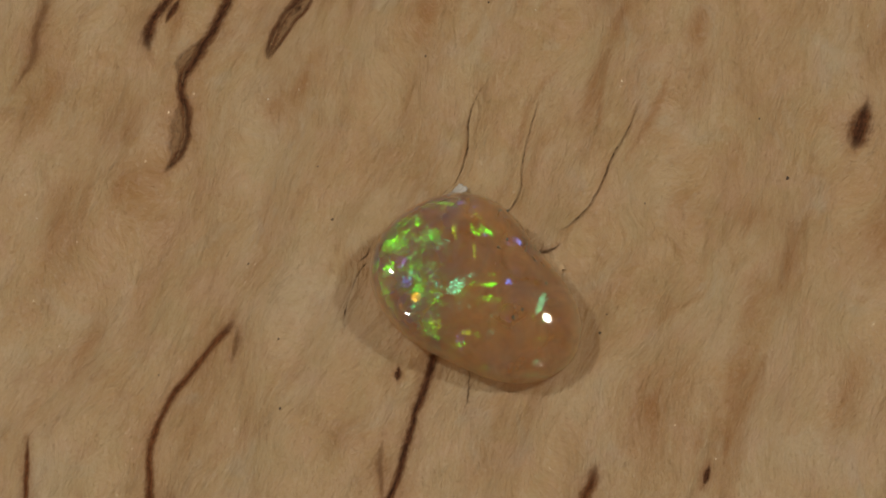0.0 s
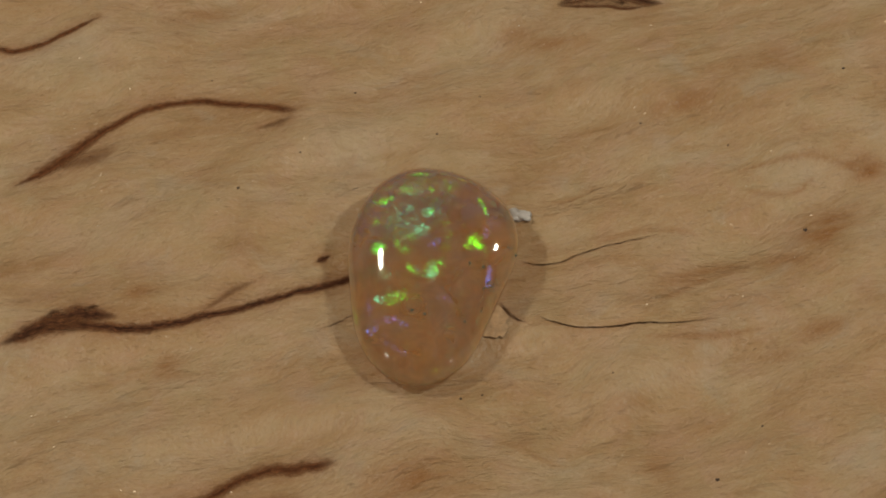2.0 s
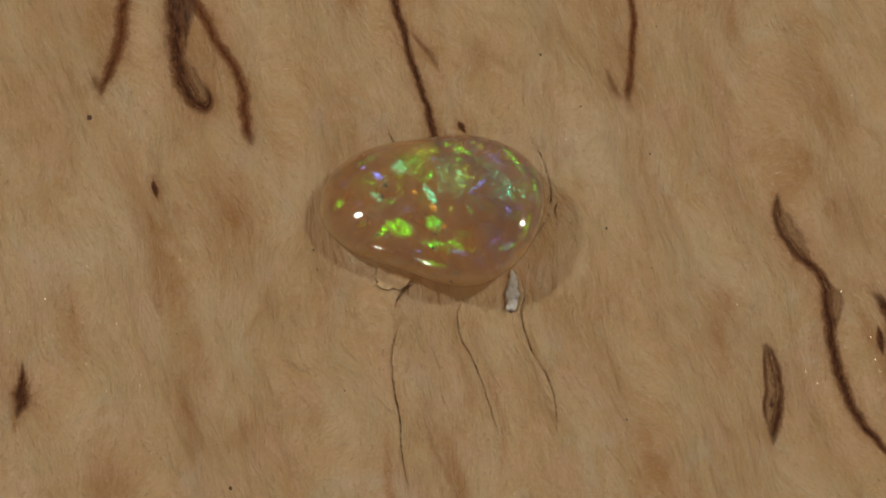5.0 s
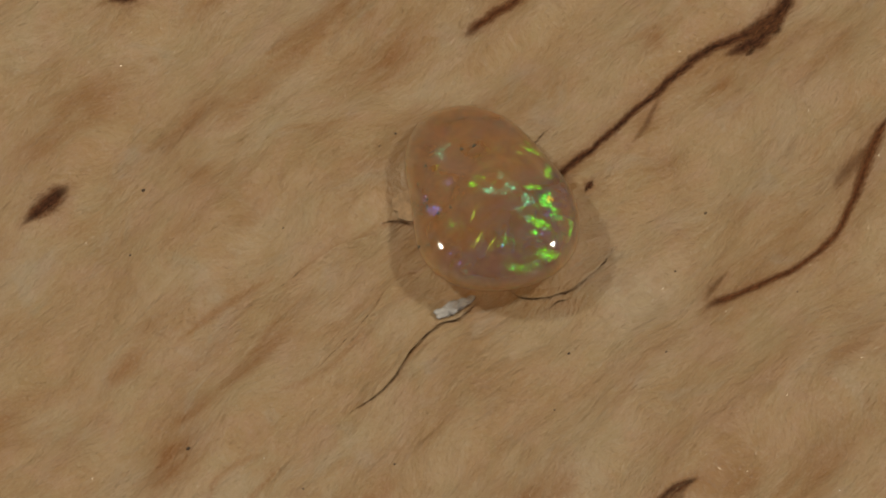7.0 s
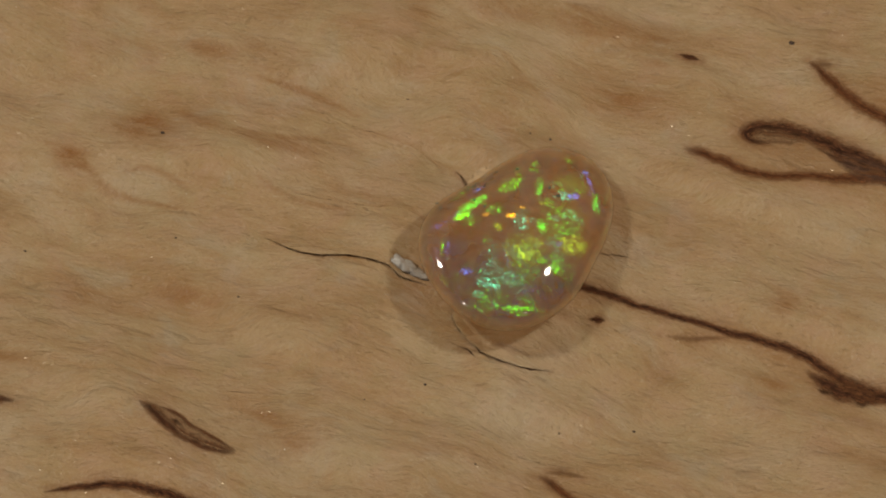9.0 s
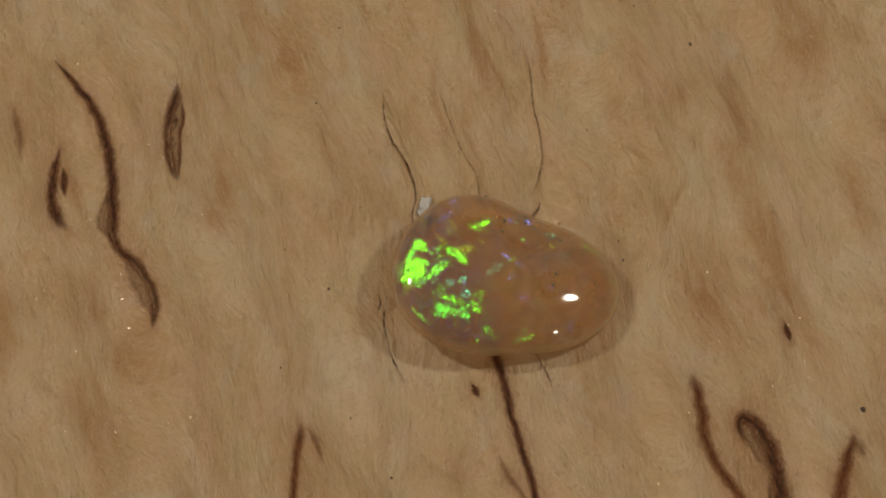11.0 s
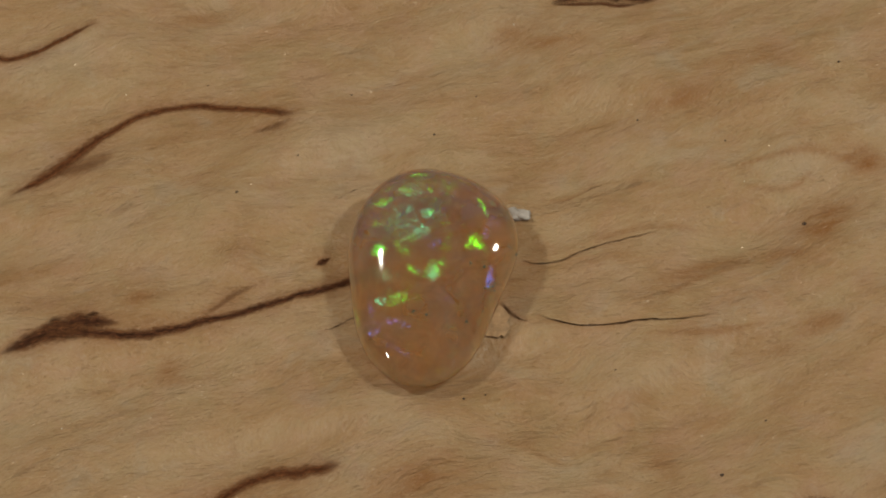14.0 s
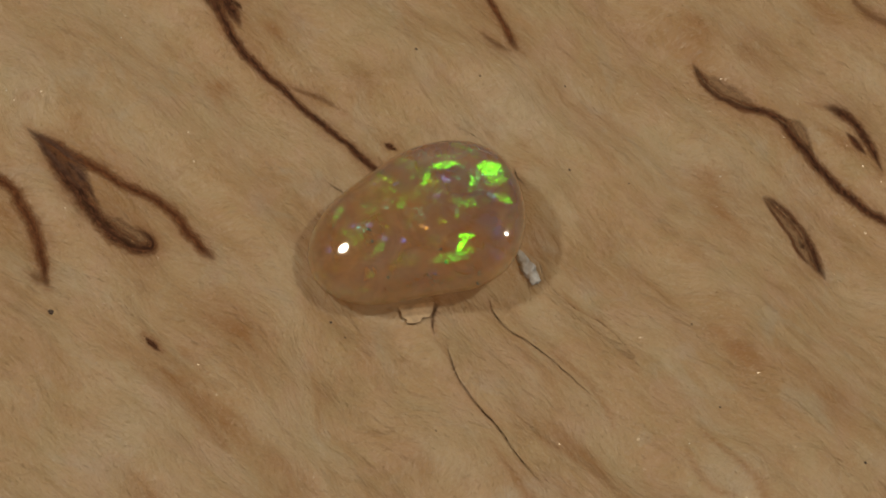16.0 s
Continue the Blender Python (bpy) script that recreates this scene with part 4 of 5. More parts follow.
# turned 29 degrees
flash(29, "lime", 2.12, 4.15, 1.01, 0.74, 89, 1.9)
flash(29, "lime", 3.48, 3.26, 0.61, 0.34, 29, 1.8)
flash(29, "lime", 1.56, 2.75, 1.01, 0.30, 114, 1.7)
flash(29, "lime", 2.23, 1.37, 0.84, 0.33, 34, 1.7)
flash(29, "lime", -1.21, 1.16, 0.61, 0.37, 49, 1.3)
flash(29, "lime", -1.07, 2.60, 0.67, 0.27, 39, 1.2)
flash(29, "lime", -0.61, 3.15, 0.41, 0.27, 29, 1)
flash(29, "lime", -2.97, 1.48, 0.27, 0.20, 29, 1)
flash(29, "lime", 0.45, 1.63, 0.20, 0.20, 29, 1)
flash(29, "lime", 3.89, -0.80, 0.53, 0.20, 114, 1.4)
flash(29, "blue", 1.45, -1.44, 0.47, 0.20, 29, 1)
flash(29, "violet", -1.35, -1.94, 0.84, 0.60, 29, 0.6)
flash(29, "blue", 4.85, 1.37, 0.84, 0.33, 119, 0.7)
flash(29, "violet", 5.93, 0.49, 0.67, 0.27, 119, 0.8)
flash(29, "lime", 1.18, -6.62, 0.73, 0.17, 39, 1.1)
flash(29, "lime", 0.85, -7.13, 0.50, 0.23, 69, 1)
flash(29, "cyan", 3.72, -2.69, 0.40, 0.20, 29, 0.7)
flash(29, "cyan", -3.62, -1.42, 0.40, 0.27, 29, 0.5)
# turned 45 degrees
flash(45, "lime", 1.52, 4.07, 0.74, 0.57, 45, 1.8)
flash(45, "lime", -0.46, 2.33, 1.01, 0.30, 55, 1.5)
flash(45, "lime", -0.60, 0.81, 0.81, 0.27, 115, 1.2)
flash(45, "violet", 0.26, 1.62, 0.50, 0.40, 45, 1)
flash(45, "lime", 1.43, 2.58, 0.60, 0.20, 130, 1.1)
flash(45, "cyan", 2.87, 2.81, 0.34, 0.34, 45, 0.7)
flash(45, "lime", 2.40, 0.35, 0.20, 0.17, 45, 1)
flash(45, "lime", 3.86, -0.62, 0.60, 0.20, 105, 1.9)
flash(45, "lime", 3.69, -0.12, 0.50, 0.20, 45, 1.9)
flash(45, "violet", -1.01, -3.48, 0.34, 0.27, 45, 0.9)
flash(45, "violet", 0.22, -3.50, 0.40, 0.33, 45, 0.9)
flash(45, "yellow", -0.83, -7.40, 0.67, 0.13, 165, 1)
flash(45, "yellow", 0.58, -7.12, 0.60, 0.17, 45, 0.8)
flash(45, "violet", 0.59, 0.35, 1.01, 0.50, 45, 0.5)
flash(45, "lime", -0.66, -0.78, 1.01, 0.40, 45, 0.5)
# turned 119 degrees
flash(119, "lime", -3.51, -1.22, 1.02, 0.20, 94, 1)
flash(119, "green", -2.60, 0.82, 0.51, 0.44, 119, 0.8)
flash(119, "green", -1.42, 1.85, 0.51, 0.34, 29, 1.4)
flash(119, "green", -0.93, 2.89, 0.94, 0.47, 79, 1.3)
flash(119, "cyan", -0.38, 1.45, 0.40, 0.34, 119, 1.2)
flash(119, "cyan", 0.54, 2.15, 0.33, 0.33, 119, 1.2)
flash(119, "cyan", 0.56, 1.40, 0.34, 0.27, 119, 1.2)
flash(119, "cyan", 0.63, -0.29, 0.67, 0.34, 119, 0.8)
flash(119, "cyan", 1.09, 3.61, 0.40, 0.20, 119, 1)
flash(119, "green", 3.06, 3.95, 1.17, 0.27, 134, 1.5)
flash(119, "lime", 2.29, 4.48, 0.50, 0.27, 119, 1.2)
flash(119, "yellow", 4.10, 0.97, 0.80, 0.10, 14, 1)
flash(119, "yellow", 3.87, 1.41, 0.50, 0.10, 14, 1)
flash(119, "yellow", 3.52, 2.02, 0.67, 0.10, 19, 1)
flash(119, "yellow", 5.13, 2.70, 0.40, 0.20, 19, 0.8)
flash(119, "blue", 3.62, -3.41, 0.34, 0.20, 29, 1.6)
flash(119, "blue", 6.22, 0.36, 0.60, 0.17, 89, 1)
flash(119, "violet", -0.41, -5.73, 0.85, 0.51, 29, 0.5)
flash(119, "green", 2.41, -2.75, 0.20, 0.17, 119, 1)
flash(119, "yellow", 1.63, -4.36, 0.47, 0.10, 19, 1)
flash(119, "violet", 1.40, 2.82, 1.17, 1.00, 119, 0.5)
flash(119, "lime", -0.72, 4.36, 1.01, 0.13, 29, 1)
# turned 134 degrees
flash(134, "lime", -3.20, -1.20, 0.85, 0.20, 114, 1.2)
flash(134, "lime", -2.90, 0.49, 0.85, 0.27, 39, 1)
flash(134, "lime", -1.22, 0.91, 0.67, 0.27, 134, 1.2)
flash(134, "green", -1.03, 2.03, 0.50, 0.50, 134, 1.2)
flash(134, "cyan", -0.26, 1.14, 0.67, 0.34, 44, 1)
flash(134, "cyan", 0.86, -0.82, 0.50, 0.34, 134, 1.2)
flash(134, "lime", 1.24, -1.85, 0.40, 0.27, 134, 1)
flash(134, "lime", 0.32, 2.87, 1.00, 0.40, 114, 1.1)
flash(134, "green", 0.96, 3.02, 0.33, 0.20, 134, 1.3)
flash(134, "yellow", 2.70, -0.28, 0.67, 0.10, 19, 1)
flash(134, "yellow", 3.71, 1.04, 0.93, 0.10, 19, 1)
flash(134, "yellow", 3.26, 1.77, 0.73, 0.10, 14, 1)
flash(134, "lime", 1.28, 4.51, 1.00, 0.47, 134, 1)
flash(134, "lime", 2.96, 4.29, 1.17, 0.10, 144, 1)
flash(134, "yellow", 3.09, 4.34, 0.40, 0.27, 134, 0.7)
flash(134, "green", -1.10, 4.09, 1.17, 0.20, 44, 0.8)
flash(134, "cyan", 1.00, -4.70, 0.34, 0.34, 134, 1)
flash(134, "blue", 3.85, -2.34, 0.50, 0.40, 134, 1)
flash(134, "violet", 2.07, -3.16, 0.51, 0.40, 134, 0.7)
flash(134, "green", 6.23, 0.28, 0.27, 0.20, 134, 0.8)
flash(134, "blue", 5.30, 0.37, 0.17, 0.17, 134, 1)
flash(134, "cyan", -0.43, -0.90, 0.67, 0.44, 134, 0.7)
# turned 149 degrees
flash(149, "cyan", 0.62, -5.04, 0.85, 0.27, 174, 1.4)
flash(149, "cyan", -0.39, -5.40, 0.34, 0.17, 149, 1)
flash(149, "cyan", -3.50, -5.56, 0.76, 0.21, 119, 1)
flash(149, "lime", 0.59, -1.84, 0.61, 0.20, 119, 1.2)
flash(149, "lime", 0.33, -0.97, 0.40, 0.20, 149, 1)
flash(149, "cyan", -0.08, -0.03, 0.74, 0.47, 149, 1.5)
flash(149, "cyan", -0.93, 0.84, 0.34, 0.27, 149, 1)
flash(149, "amber", -1.36, 2.06, 0.30, 0.30, 149, 1.5)
flash(149, "yellow", -2.49, 0.58, 0.67, 0.47, 59, 0.8)
flash(149, "yellow", -2.51, -1.39, 0.47, 0.20, 109, 1)
flash(149, "green", 3.94, -0.81, 0.74, 0.20, 59, 1.1)
flash(149, "blue", 4.07, -2.68, 0.47, 0.24, 59, 1.2)
flash(149, "yellow", 2.41, -0.44, 0.67, 0.10, 19, 1)
flash(149, "yellow", 3.36, 1.15, 0.93, 0.10, 17, 1)
flash(149, "green", 2.64, 2.22, 0.67, 0.43, 149, 1.1)
flash(149, "lime", 2.98, 4.09, 1.66, 0.10, 147, 1)
flash(149, "green", 2.82, 4.49, 1.50, 0.20, 149, 1.1)
flash(149, "lime", 0.05, 4.96, 0.60, 0.27, 9, 1)
flash(149, "green", -1.88, 3.52, 1.68, 0.20, 49, 0.9)
flash(149, "blue", -0.55, 2.74, 0.67, 0.53, 149, 0.8)
flash(149, "violet", 0.46, 3.43, 0.50, 0.43, 149, 1)
flash(149, "violet", 5.35, 1.24, 0.33, 0.27, 149, 1)
flash(149, "green", 0.02, 2.07, 2.00, 1.67, 149, 0.6)
# turned 164 degrees
flash(164, "cyan", -2.65, -5.84, 0.75, 0.17, 130, 1.4)
flash(164, "blue", 0.06, -6.31, 0.34, 0.20, 164, 1)
flash(164, "lime", -1.49, -5.52, 0.61, 0.14, 124, 1)
flash(164, "green", -0.41, -4.84, 0.27, 0.27, 164, 1)
flash(164, "lime", -0.21, -2.25, 0.74, 0.30, 104, 1.4)
flash(164, "green", -0.54, -1.54, 0.47, 0.27, 164, 1.1)
flash(164, "cyan", -1.15, -2.47, 0.51, 0.44, 164, 0.8)
flash(164, "cyan", -2.11, -2.74, 0.34, 0.27, 164, 1)
flash(164, "lime", -2.46, -2.08, 0.34, 0.24, 74, 1)
flash(164, "cyan", -1.15, -0.61, 0.84, 0.44, 104, 1)
flash(164, "lime", -0.97, 1.30, 0.60, 0.27, 164, 1.1)
flash(164, "lime", -3.77, -1.01, 0.85, 0.24, 74, 1)
flash(164, "green", -2.90, 0.09, 1.35, 0.40, 70, 0.7)
flash(164, "amber", -2.19, 2.62, 1.00, 0.17, 34, 0.9)
flash(164, "cyan", 2.21, 1.52, 0.60, 0.43, 164, 1)
flash(164, "green", 2.37, 2.75, 1.00, 0.43, 164, 1.2)
flash(164, "lime", 2.06, 4.18, 1.16, 0.20, 140, 1.6)
flash(164, "lime", 3.21, 3.36, 0.60, 0.33, 164, 1.2)
flash(164, "lime", -0.02, 4.15, 0.60, 0.33, 164, 1.6)
flash(164, "yellow", 3.28, 1.02, 0.83, 0.17, 24, 1)
flash(164, "cyan", 4.14, -2.88, 0.40, 0.27, 164, 0.8)
flash(164, "blue", 3.68, -0.70, 0.33, 0.33, 164, 1)
flash(164, "green", 4.72, 3.14, 0.50, 0.13, 134, 1)
flash(164, "cyan", -0.13, 2.46, 0.83, 0.33, 64, 1)
flash(164, "green", -2.05, 1.21, 2.35, 1.17, 70, 0.7)
flash(164, "green", 1.84, 2.71, 1.99, 1.33, 164, 0.7)
# turned 179 degrees
flash(179, "cyan", -1.71, -5.75, 0.27, 0.24, 179, 1.2)
flash(179, "blue", -2.39, -5.41, 0.85, 0.17, 129, 1.1)
flash(179, "lime", 1.02, -5.09, 0.54, 0.24, 179, 1.1)
flash(179, "green", -0.47, -3.04, 0.54, 0.34, 149, 1.4)
flash(179, "green", -0.69, -2.03, 0.60, 0.20, 104, 1.3)
flash(179, "amber", 1.06, -2.19, 0.34, 0.24, 179, 1.2)
flash(179, "amber", 0.40, -1.38, 0.40, 0.17, 119, 1.2)
flash(179, "cyan", 1.92, 1.13, 0.67, 0.57, 89, 1.1)
flash(179, "lime", 0.25, 0.75, 1.00, 0.47, 84, 1)
flash(179, "lime", -0.91, 1.57, 0.33, 0.30, 179, 1.4)
flash(179, "green", -0.40, 2.50, 0.83, 0.37, 84, 1)
flash(179, "cyan", 1.10, 3.08, 0.60, 0.27, 119, 1)
flash(179, "green", 1.26, 4.23, 0.83, 0.43, 164, 1.7)
flash(179, "lime", -0.40, 4.30, 0.83, 0.20, 9, 1.7)
flash(179, "lime", -1.75, 3.74, 0.50, 0.30, 179, 1.2)
flash(179, "cyan", -1.44, -0.53, 0.67, 0.54, 179, 0.9)
flash(179, "yellow", -3.15, -0.90, 1.01, 0.54, 84, 0.8)
flash(179, "green", -3.60, -5.09, 0.85, 0.17, 84, 1)
flash(179, "violet", -2.51, -3.48, 0.68, 0.37, 179, 0.7)
flash(179, "blue", 5.25, -0.00, 0.33, 0.27, 179, 1)
flash(179, "violet", 4.41, 1.39, 0.50, 0.33, 179, 0.8)
flash(179, "green", 3.24, -1.85, 0.24, 0.20, 179, 1)
flash(179, "green", -2.78, 1.03, 1.34, 0.44, 79, 0.7)
flash(179, "lime", -0.07, 1.83, 2.49, 1.66, 79, 0.8)
flash(179, "cyan", -1.77, -0.21, 1.67, 1.51, 179, 0.7)
flash(179, "green", 1.26, 3.58, 1.66, 1.33, 179, 0.75)
# turned 195 degrees
flash(195, "green", 3.93, -1.66, 1.17, 0.34, 53, 1.6)
flash(195, "lime", 4.26, -0.72, 0.60, 0.27, 45, 1.7)
flash(195, "blue", 3.78, -2.98, 0.47, 0.17, 45, 1)
flash(195, "amber", 1.52, -1.46, 0.33, 0.23, 15, 1.8)
flash(195, "amber", 2.92, -1.14, 0.33, 0.20, 15, 1.1)
flash(195, "yellow", 2.04, -0.46, 0.40, 0.37, 15, 1)
flash(195, "cyan", 0.60, -0.90, 0.53, 0.33, 15, 1.1)
flash(195, "cyan", 2.17, 0.57, 0.27, 0.20, 15, 1)
flash(195, "yellow", -0.05, 0.88, 0.73, 0.57, 15, 1.2)
flash(195, "green", -0.51, -1.28, 0.60, 0.37, 115, 1.4)
flash(195, "green", 0.38, -3.96, 1.01, 0.37, 100, 1.1)
flash(195, "cyan", -1.21, -3.90, 0.74, 0.51, 15, 1.1)
flash(195, "blue", -1.85, -4.17, 0.34, 0.34, 15, 1.2)
flash(195, "blue", -1.90, -6.05, 0.34, 0.24, 15, 1.2)
flash(195, "green", -3.09, -4.15, 0.95, 0.34, 105, 1.2)
flash(195, "cyan", -1.15, -2.15, 0.47, 0.40, 15, 1.1)
flash(195, "yellow", -2.37, -0.88, 1.17, 1.00, 15, 1.1)
flash(195, "cyan", 1.54, 3.18, 0.93, 0.43, 175, 1.3)
flash(195, "cyan", 2.00, 3.97, 0.50, 0.33, 15, 1.1)
flash(195, "lime", -0.60, 4.05, 1.49, 0.20, 18, 1.2)
flash(195, "lime", -1.09, 0.87, 0.47, 0.33, 15, 1.1)
flash(195, "blue", 3.02, 2.82, 0.60, 0.27, 15, 1)
flash(195, "violet", 4.55, 1.68, 0.83, 0.30, 105, 0.9)
flash(195, "violet", 5.46, 0.31, 0.50, 0.30, 15, 0.9)
flash(195, "lime", 1.15, -5.57, 0.41, 0.27, 15, 1)
flash(195, "yellow", -0.08, -2.90, 0.34, 0.20, 15, 1.2)
flash(195, "blue", -1.74, -0.58, 0.40, 0.27, 15, 1)
flash(195, "lime", -2.01, 1.02, 0.67, 0.57, 15, 1)
flash(195, "green", -1.77, -1.79, 1.34, 1.00, 15, 0.8)
flash(195, "green", -1.77, -1.79, 2.51, 1.51, 95, 0.8)
flash(195, "cyan", 0.84, 2.64, 2.32, 1.16, 5, 0.75)
flash(195, "yellow", 0.04, 0.52, 1.83, 1.66, 15, 0.8)
flash(195, "lime", -1.37, -4.63, 1.35, 1.18, 15, 0.75)
# turned 209 degrees
flash(209, "lime", 2.09, -3.63, 1.01, 0.61, 49, 1.3)
flash(209, "green", 2.52, -1.64, 0.67, 0.57, 29, 1.2)
flash(209, "lime", 1.83, -4.55, 0.84, 0.30, 119, 1.2)
flash(209, "lime", 4.70, -2.43, 1.18, 0.20, 59, 1)
flash(209, "cyan", 0.65, -1.38, 0.93, 0.27, 14, 1.6)
flash(209, "amber", 0.25, -2.24, 0.27, 0.17, 29, 1.3)
flash(209, "cyan", -1.75, -2.59, 0.84, 0.74, 29, 1.1)
flash(209, "lime", -0.73, -6.62, 0.51, 0.31, 119, 1.1)
flash(209, "blue", -1.57, -3.98, 0.34, 0.24, 29, 1.6)
flash(209, "blue", -2.54, -4.69, 0.27, 0.27, 29, 1)
flash(209, "cyan", -0.34, -4.46, 0.84, 0.34, 29, 1)
flash(209, "lime", 3.98, 3.67, 1.16, 0.17, 149, 1.2)
flash(209, "green", 2.08, 4.82, 1.16, 0.20, 174, 1.2)
flash(209, "lime", 0.57, 5.04, 0.83, 0.17, 4, 1)
flash(209, "cyan", 0.00, 0.47, 0.73, 0.66, 29, 1)
flash(209, "blue", 0.96, 1.47, 1.00, 0.20, 119, 1)
flash(209, "lime", -1.67, 1.40, 0.66, 0.20, 39, 1.2)
flash(209, "lime", -2.53, 0.52, 0.27, 0.23, 29, 1.1)
flash(209, "violet", -0.62, 2.92, 1.32, 0.46, 29, 0.7)
flash(209, "violet", 2.80, 3.59, 0.66, 0.46, 29, 0.6)
flash(209, "violet", 4.94, 2.21, 0.83, 0.27, 119, 0.8)
flash(209, "blue", 4.67, -0.67, 0.84, 0.27, 59, 0.8)
flash(209, "yellow", -2.14, 2.21, 0.99, 0.30, 29, 0.8)
flash(209, "lime", 2.47, 0.63, 0.20, 0.20, 29, 1.1)
flash(209, "cyan", -0.10, -0.04, 2.66, 1.66, 29, 0.65)
flash(209, "green", -1.66, -2.05, 1.67, 1.50, 29, 0.7)


def lobe_facing(turn):
    """The tilt, in the stone's space, that throws one of the side lamps to the eye at that turn."""
    azimuth, elevation = (SIDE_LAMPS[0] if turn in (-15, 0, 15, 29, 45, 195, 209) else SIDE_LAMPS[1])
    a, e = radians(azimuth), radians(elevation)
    to_lamp = Vector((math.sin(a) * math.cos(e), math.cos(a) * math.cos(e), math.sin(e)))
    return pose(0, 0, 0, 0, 0, turn) @ (TO_EYE + to_lamp).normalized()


def play_material(turns):
    """Clear sheet of stacked colour layers; each layer mirrors a lamp by its own tilt, in ragged patches."""
    n = Nodes("colour_play")
    c = n.coords()
    fields = [n.noise(n.add("ShaderNodeMapping", _0=c, Location=(7.3 * k, 3.1 * k, 0)).outputs[0], 4.8, 6.0, 0.8, 1.8) for k in range(3)]
    grains = n.ramp(n.noise(c, 9.5, 4.0, 0.75, 1.2), [(0.42, 0.03), (0.52, 0.6), (0.62, 1.7)])
    cells = n.add("ShaderNodeTexVoronoi", Vector=c, Scale=7.0)

    def vector(op, a, b):
        v = n.add("ShaderNodeVectorMath", _0=a, _1=b)
        v.operation = op
        return v.outputs[0]

    def scaled(a, k):
        v = n.add("ShaderNodeVectorMath", _0=a)
        v.operation = "SCALE"
        if isinstance(k, bpy.types.NodeSocket):
            n.t.links.new(k, v.inputs[3])
        else:
            v.inputs[3].default_value = k
        return v.outputs[0]

    def to_world(v):
        w = n.add("ShaderNodeVectorTransform", _0=v)
        w.vector_type, w.convert_from, w.convert_to = "NORMAL", "OBJECT", "WORLD"
        return vector("NORMALIZE", w.outputs[0], (0, 0, 0))

    lean = vector("SUBTRACT", cells.outputs["Color"], (0.5, 0.5, 0.5))
    total = n.add("ShaderNodeBsdfTransparent", Color=(1, 1, 1, 1)).outputs[0]

    def layer(total, colour, normal, rough):
        g = n.add("ShaderNodeBsdfGlossy", Color=colour, Roughness=rough, Normal=normal)
        return n.add("ShaderNodeAddShader", _0=total, _1=g.outputs[0]).outputs[0]

    for k, turn in enumerate(turns):
        at = n.add("ShaderNodeAttribute")
        at.attribute_name = "layer_%d" % k
        edge = n.maths("ADD", at.outputs["Alpha"], n.maths("MULTIPLY", n.maths("SUBTRACT", fields[k % 3], 0.5), 2.3))
        shown = n.maths("MULTIPLY", n.ramp(edge, [(0.70, 0.0), (0.77, 0.5), (0.95, 1.0)]), grains)
        shown = n.maths("MULTIPLY", shown, n.ramp(at.outputs["Alpha"], [(0.02, 0.0), (0.12, 1.0)]))
        normal = to_world(vector("ADD", scaled(lean, 0.13), tuple(lobe_facing(turn))))
        total = layer(total, scaled(at.outputs["Color"], n.maths("MULTIPLY", shown, GAIN)), normal, 0.24)
    # fine flecks tilted every way, thickest at the broad end
    dots = n.add("ShaderNodeTexVoronoi", Vector=c, Scale=6.0)
    rnd = n.add("ShaderNodeSeparateColor", _0=dots.outputs["Color"])
    tint = n.ramp(rnd.outputs[2], [(0.0, COLOURS["green"]), (0.25, COLOURS["lime"]), (0.45, COLOURS["cyan"]), (0.65, COLOURS["violet"]), (0.85, COLOURS["blue"])], "CONSTANT")
    end = n.ramp(n.maths("MULTIPLY", n.add("ShaderNodeSeparateXYZ", _0=c).outputs[1], 0.1), [(-0.0, 0.15), (0.25, 1.0)])
    shown = n.maths("MULTIPLY", n.maths("MULTIPLY", n.ramp(fields[1], [(0.48, 0.0), (0.58, 1.0)]), grains), end)
    way = vector("MULTIPLY", vector("SUBTRACT", dots.outputs["Color"], (0.5, 0.5, 0.5)), (0.95, 0.95, 0.0))
    total = layer(total, scaled(tint, n.maths("MULTIPLY", shown, 0.8 * GAIN)), to_world(vector("ADD", way, (0.0, 0.0, 0.9))), 0.28)
    return n.shader(total)


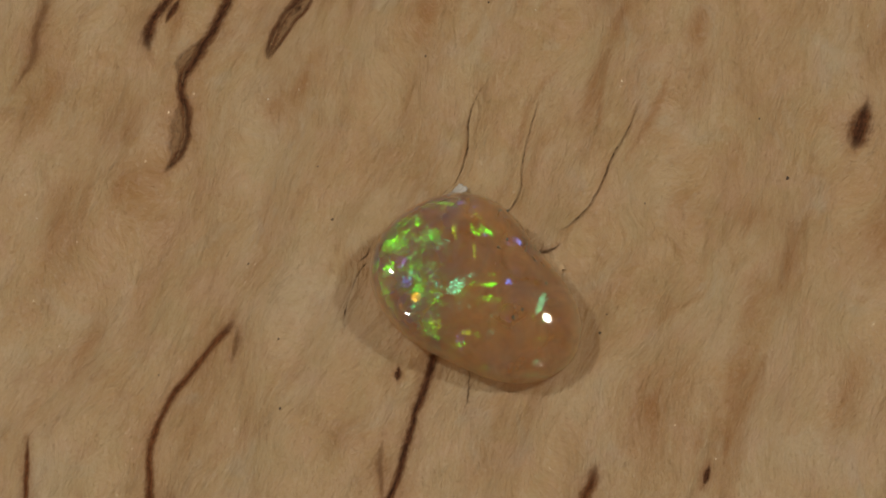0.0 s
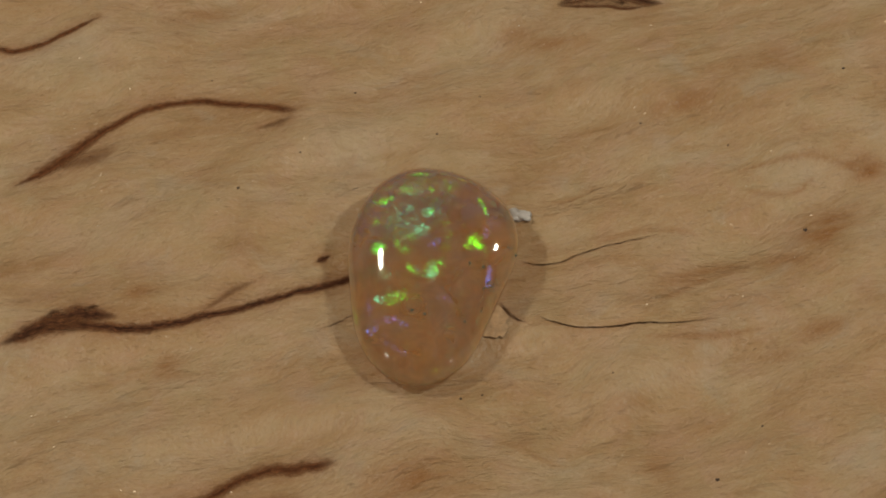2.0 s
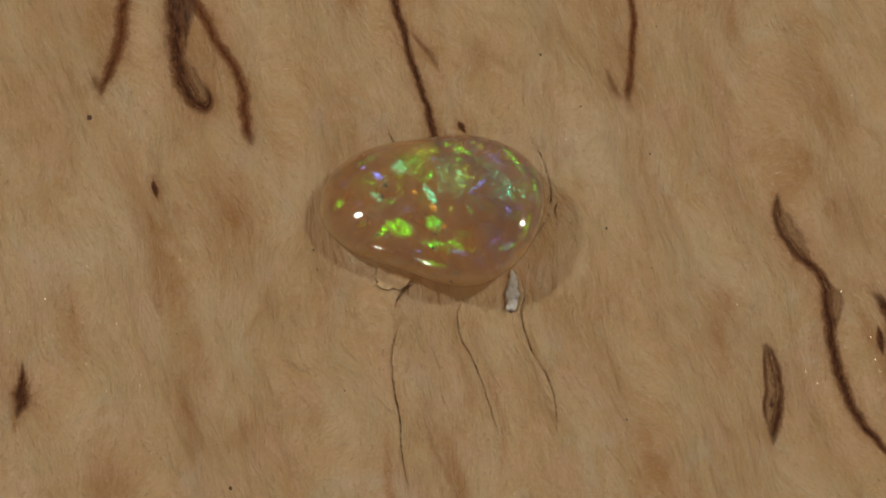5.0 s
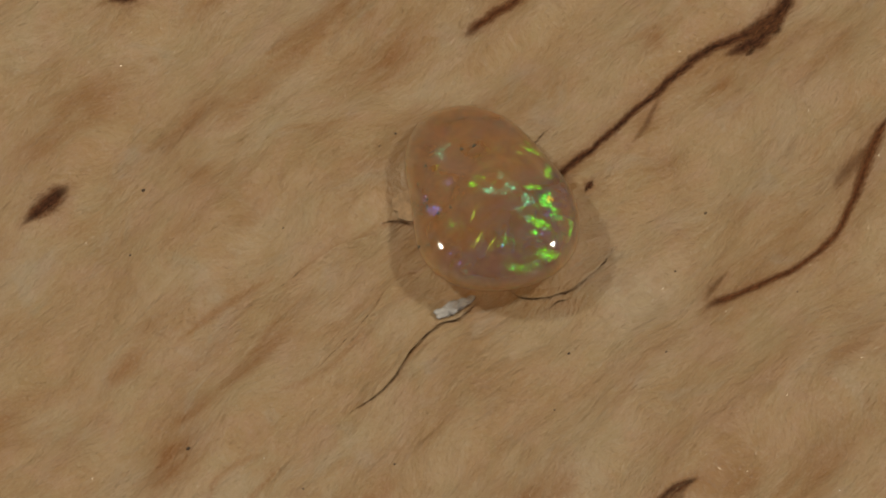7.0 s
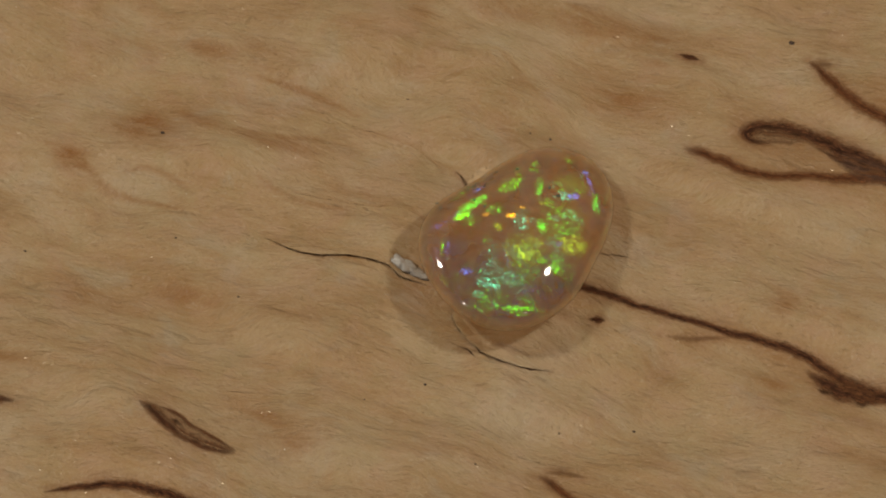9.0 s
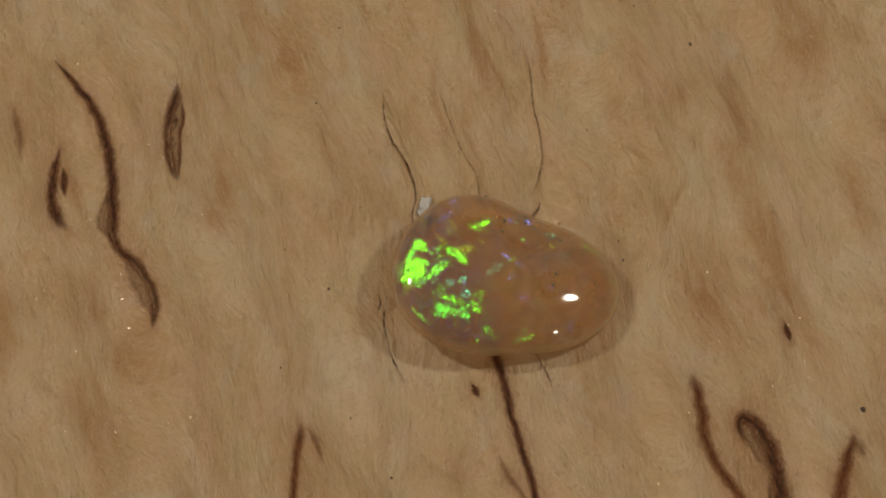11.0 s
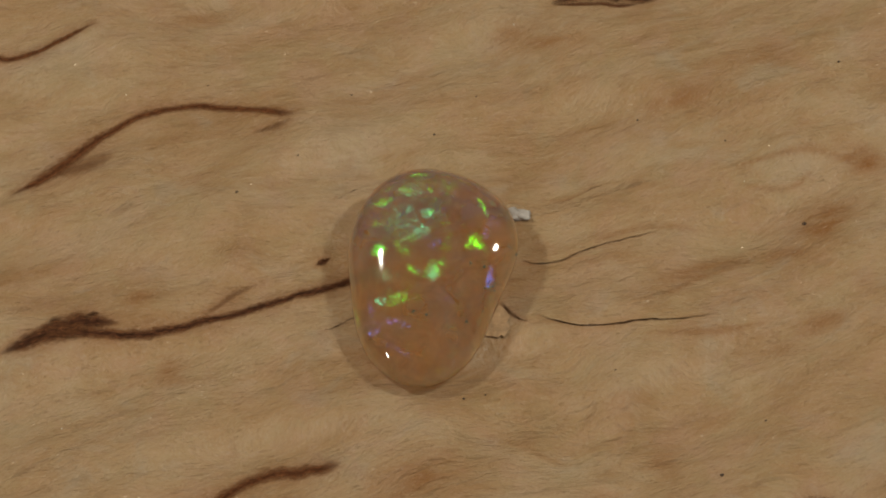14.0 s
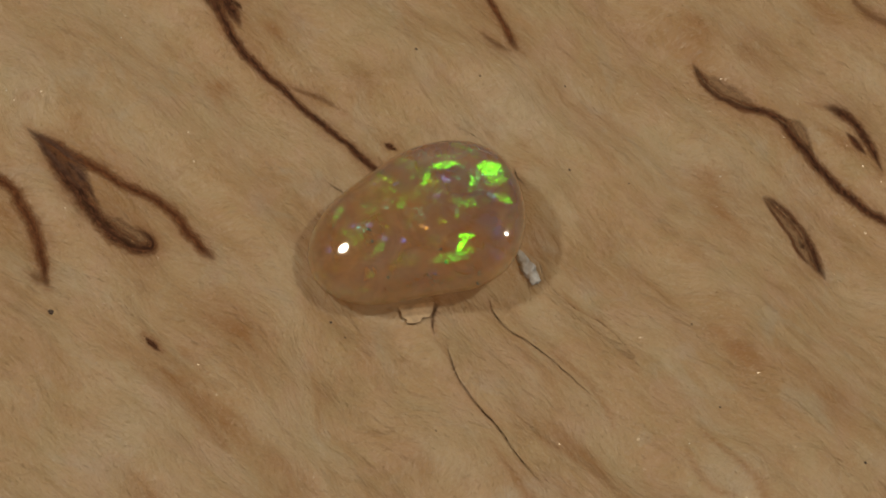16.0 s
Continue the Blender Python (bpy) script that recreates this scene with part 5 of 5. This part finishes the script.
def colour_play():
    """One thin sheet close under the polish that carries all the patches."""
    rings, around = 100, 320
    rho = (np.arange(1, rings + 1) / rings) ** 0.8 * 0.965
    ang = np.arange(around) * 2 * math.pi / around
    reach = np.array([outline(a) for a in ang])
    x = (rho[:, None] * (reach * np.cos(ang))[None]).ravel()
    y = (rho[:, None] * (reach * np.sin(ang))[None]).ravel()
    z = np.array([dome(a, b, 0.12).z for a, b in zip(x, y)])
    i = np.arange(rings * around).reshape(rings, around)
    quads = np.stack([i[:-1], np.roll(i[:-1], -1, 1), np.roll(i[1:], -1, 1), i[1:]], -1)[..., ::-1].reshape(-1, 4).tolist()
    me = bpy.data.meshes.new("colour_play")
    me.from_pydata((np.stack([x, y, z], 1) * MM).tolist(), [], quads + [i[0].tolist()])
    me.polygons.foreach_set("use_smooth", np.ones(len(me.polygons), bool))
    turns = sorted(FLASHES)
    for k, turn in enumerate(turns):
        best, rgb = np.zeros(len(x)), np.zeros((len(x), 3))
        for colour, px, py, long, wide, run, power in FLASHES[turn]:
            a = radians(run)
            u, v = (x - px) * math.cos(a) + (y - py) * math.sin(a), (y - py) * math.cos(a) - (x - px) * math.sin(a)
            s = np.clip(0.62 + 0.27 * power - 0.45 * ((u / long) ** 2 + (v / max(wide, 0.12)) ** 2), 0, 1)
            near = s > best
            best[near] = s[near]
            rgb[near] = np.array(COLOURS[colour]) * power ** 1.6
        me.attributes.new("layer_%d" % k, "FLOAT_COLOR", "POINT").data.foreach_set("color", np.concatenate([rgb, best[:, None]], 1).astype(np.float32).ravel())
    me.materials.append(play_material(turns))
    ob = new("colour_play", me)
    ob.parent = opal
    return tagged(ob, "green, lime and violet flashes of colour in the opal")


colour_play()
spread = random.Random(11)


def inclusion(x, y, size):
    bm = bmesh.new()
    for k in range(3 + int(size * 45)):
        c = dome(x - CX + spread.gauss(0, size), y - CY + spread.gauss(0, size), 0.15)
        r = spread.uniform(0.015, 0.052)
        ring = [bm.verts.new((c + Vector((r * spread.uniform(0.4, 2.2) * math.cos(t), r * spread.uniform(0.4, 1.6) * math.sin(t), dz))) * MM)
                for dz in (0.0, 0.05) for t in [i * math.pi / 3 for i in range(6)]]
        bm.faces.new(ring[:6][::-1])
        bm.faces.new(ring[6:])
        for i in range(6):
            bm.faces.new((ring[i], ring[(i + 1) % 6], ring[6 + (i + 1) % 6], ring[6 + i]))
    part("inclusion", bm, INCLUSION, opal, "tiny dark green inclusion")


inclusion(2.15, -1.30, 0.07)
inclusion(2.45, -1.75, 0.05)
inclusion(0.30, -3.45, 0.16)
inclusion(0.75, -3.15, 0.12)
inclusion(-0.39, -1.95, 0.05)
inclusion(0.36, -2.24, 0.05)
inclusion(-0.40, -4.75, 0.04)
inclusion(-1.55, -5.22, 0.05)
inclusion(-3.75, -4.30, 0.05)
inclusion(-4.45, -3.90, 0.05)

# ---- the table that carries the slab ----
bm = bmesh.new()
bmesh.ops.create_cube(bm, size=1.0)
for v in bm.verts:
    v.co = Vector((v.co.x * 1.0, v.co.y * 0.8, (v.co.z - 0.5) * 0.03))
bmesh.ops.bevel(bm, geom=bm.edges[:], offset=0.004, segments=2, affect="EDGES")
table = part("table_top", bm, TABLE, None, "plain dark grey table top")
tagged(table, "plain dark grey table top", "table", kind="structure")


# ---- what turns ----
TURNS = {0.0: -74.70, 0.5: -59.81, 1.0: -44.36, 1.5: -29.88, 2.0: -14.70, 2.5: -0.34, 3.0: 14.76, 3.5: 29.10, 4.0: 44.68, 6.5: 118.85, 7.0: 134.05,
         7.5: 148.57, 8.0: 164.50, 8.5: 179.40, 9.0: 195.20, 9.5: 209.15, 12.0: 284.25, 12.5: 299.40, 13.0: 315.10, 13.5: 328.85, 14.0: 344.15, 14.5: 358.55,
         15.0: 373.90, 15.5: 388.15, 16.0: 404.00}


def turned(t):
    """Degrees by which the slab has turned clockwise, seen from above."""
    k = sorted(TURNS)
    return float(np.interp(t, k, [TURNS[i] for i in k]))


def motions():
    times = [i * 0.25 for i in range(int(CLIP / 0.25) + 1)]
    for thing, place in ((slab, Vector((0, 0, 0))), (opal, BASE), (crumb_thing, CRUMB_AT)):
        walk(thing, [(t, pose(0, 0, 0, 0, 0, -turned(t)) @ Matrix.Translation(place)) for t in times])


motions()
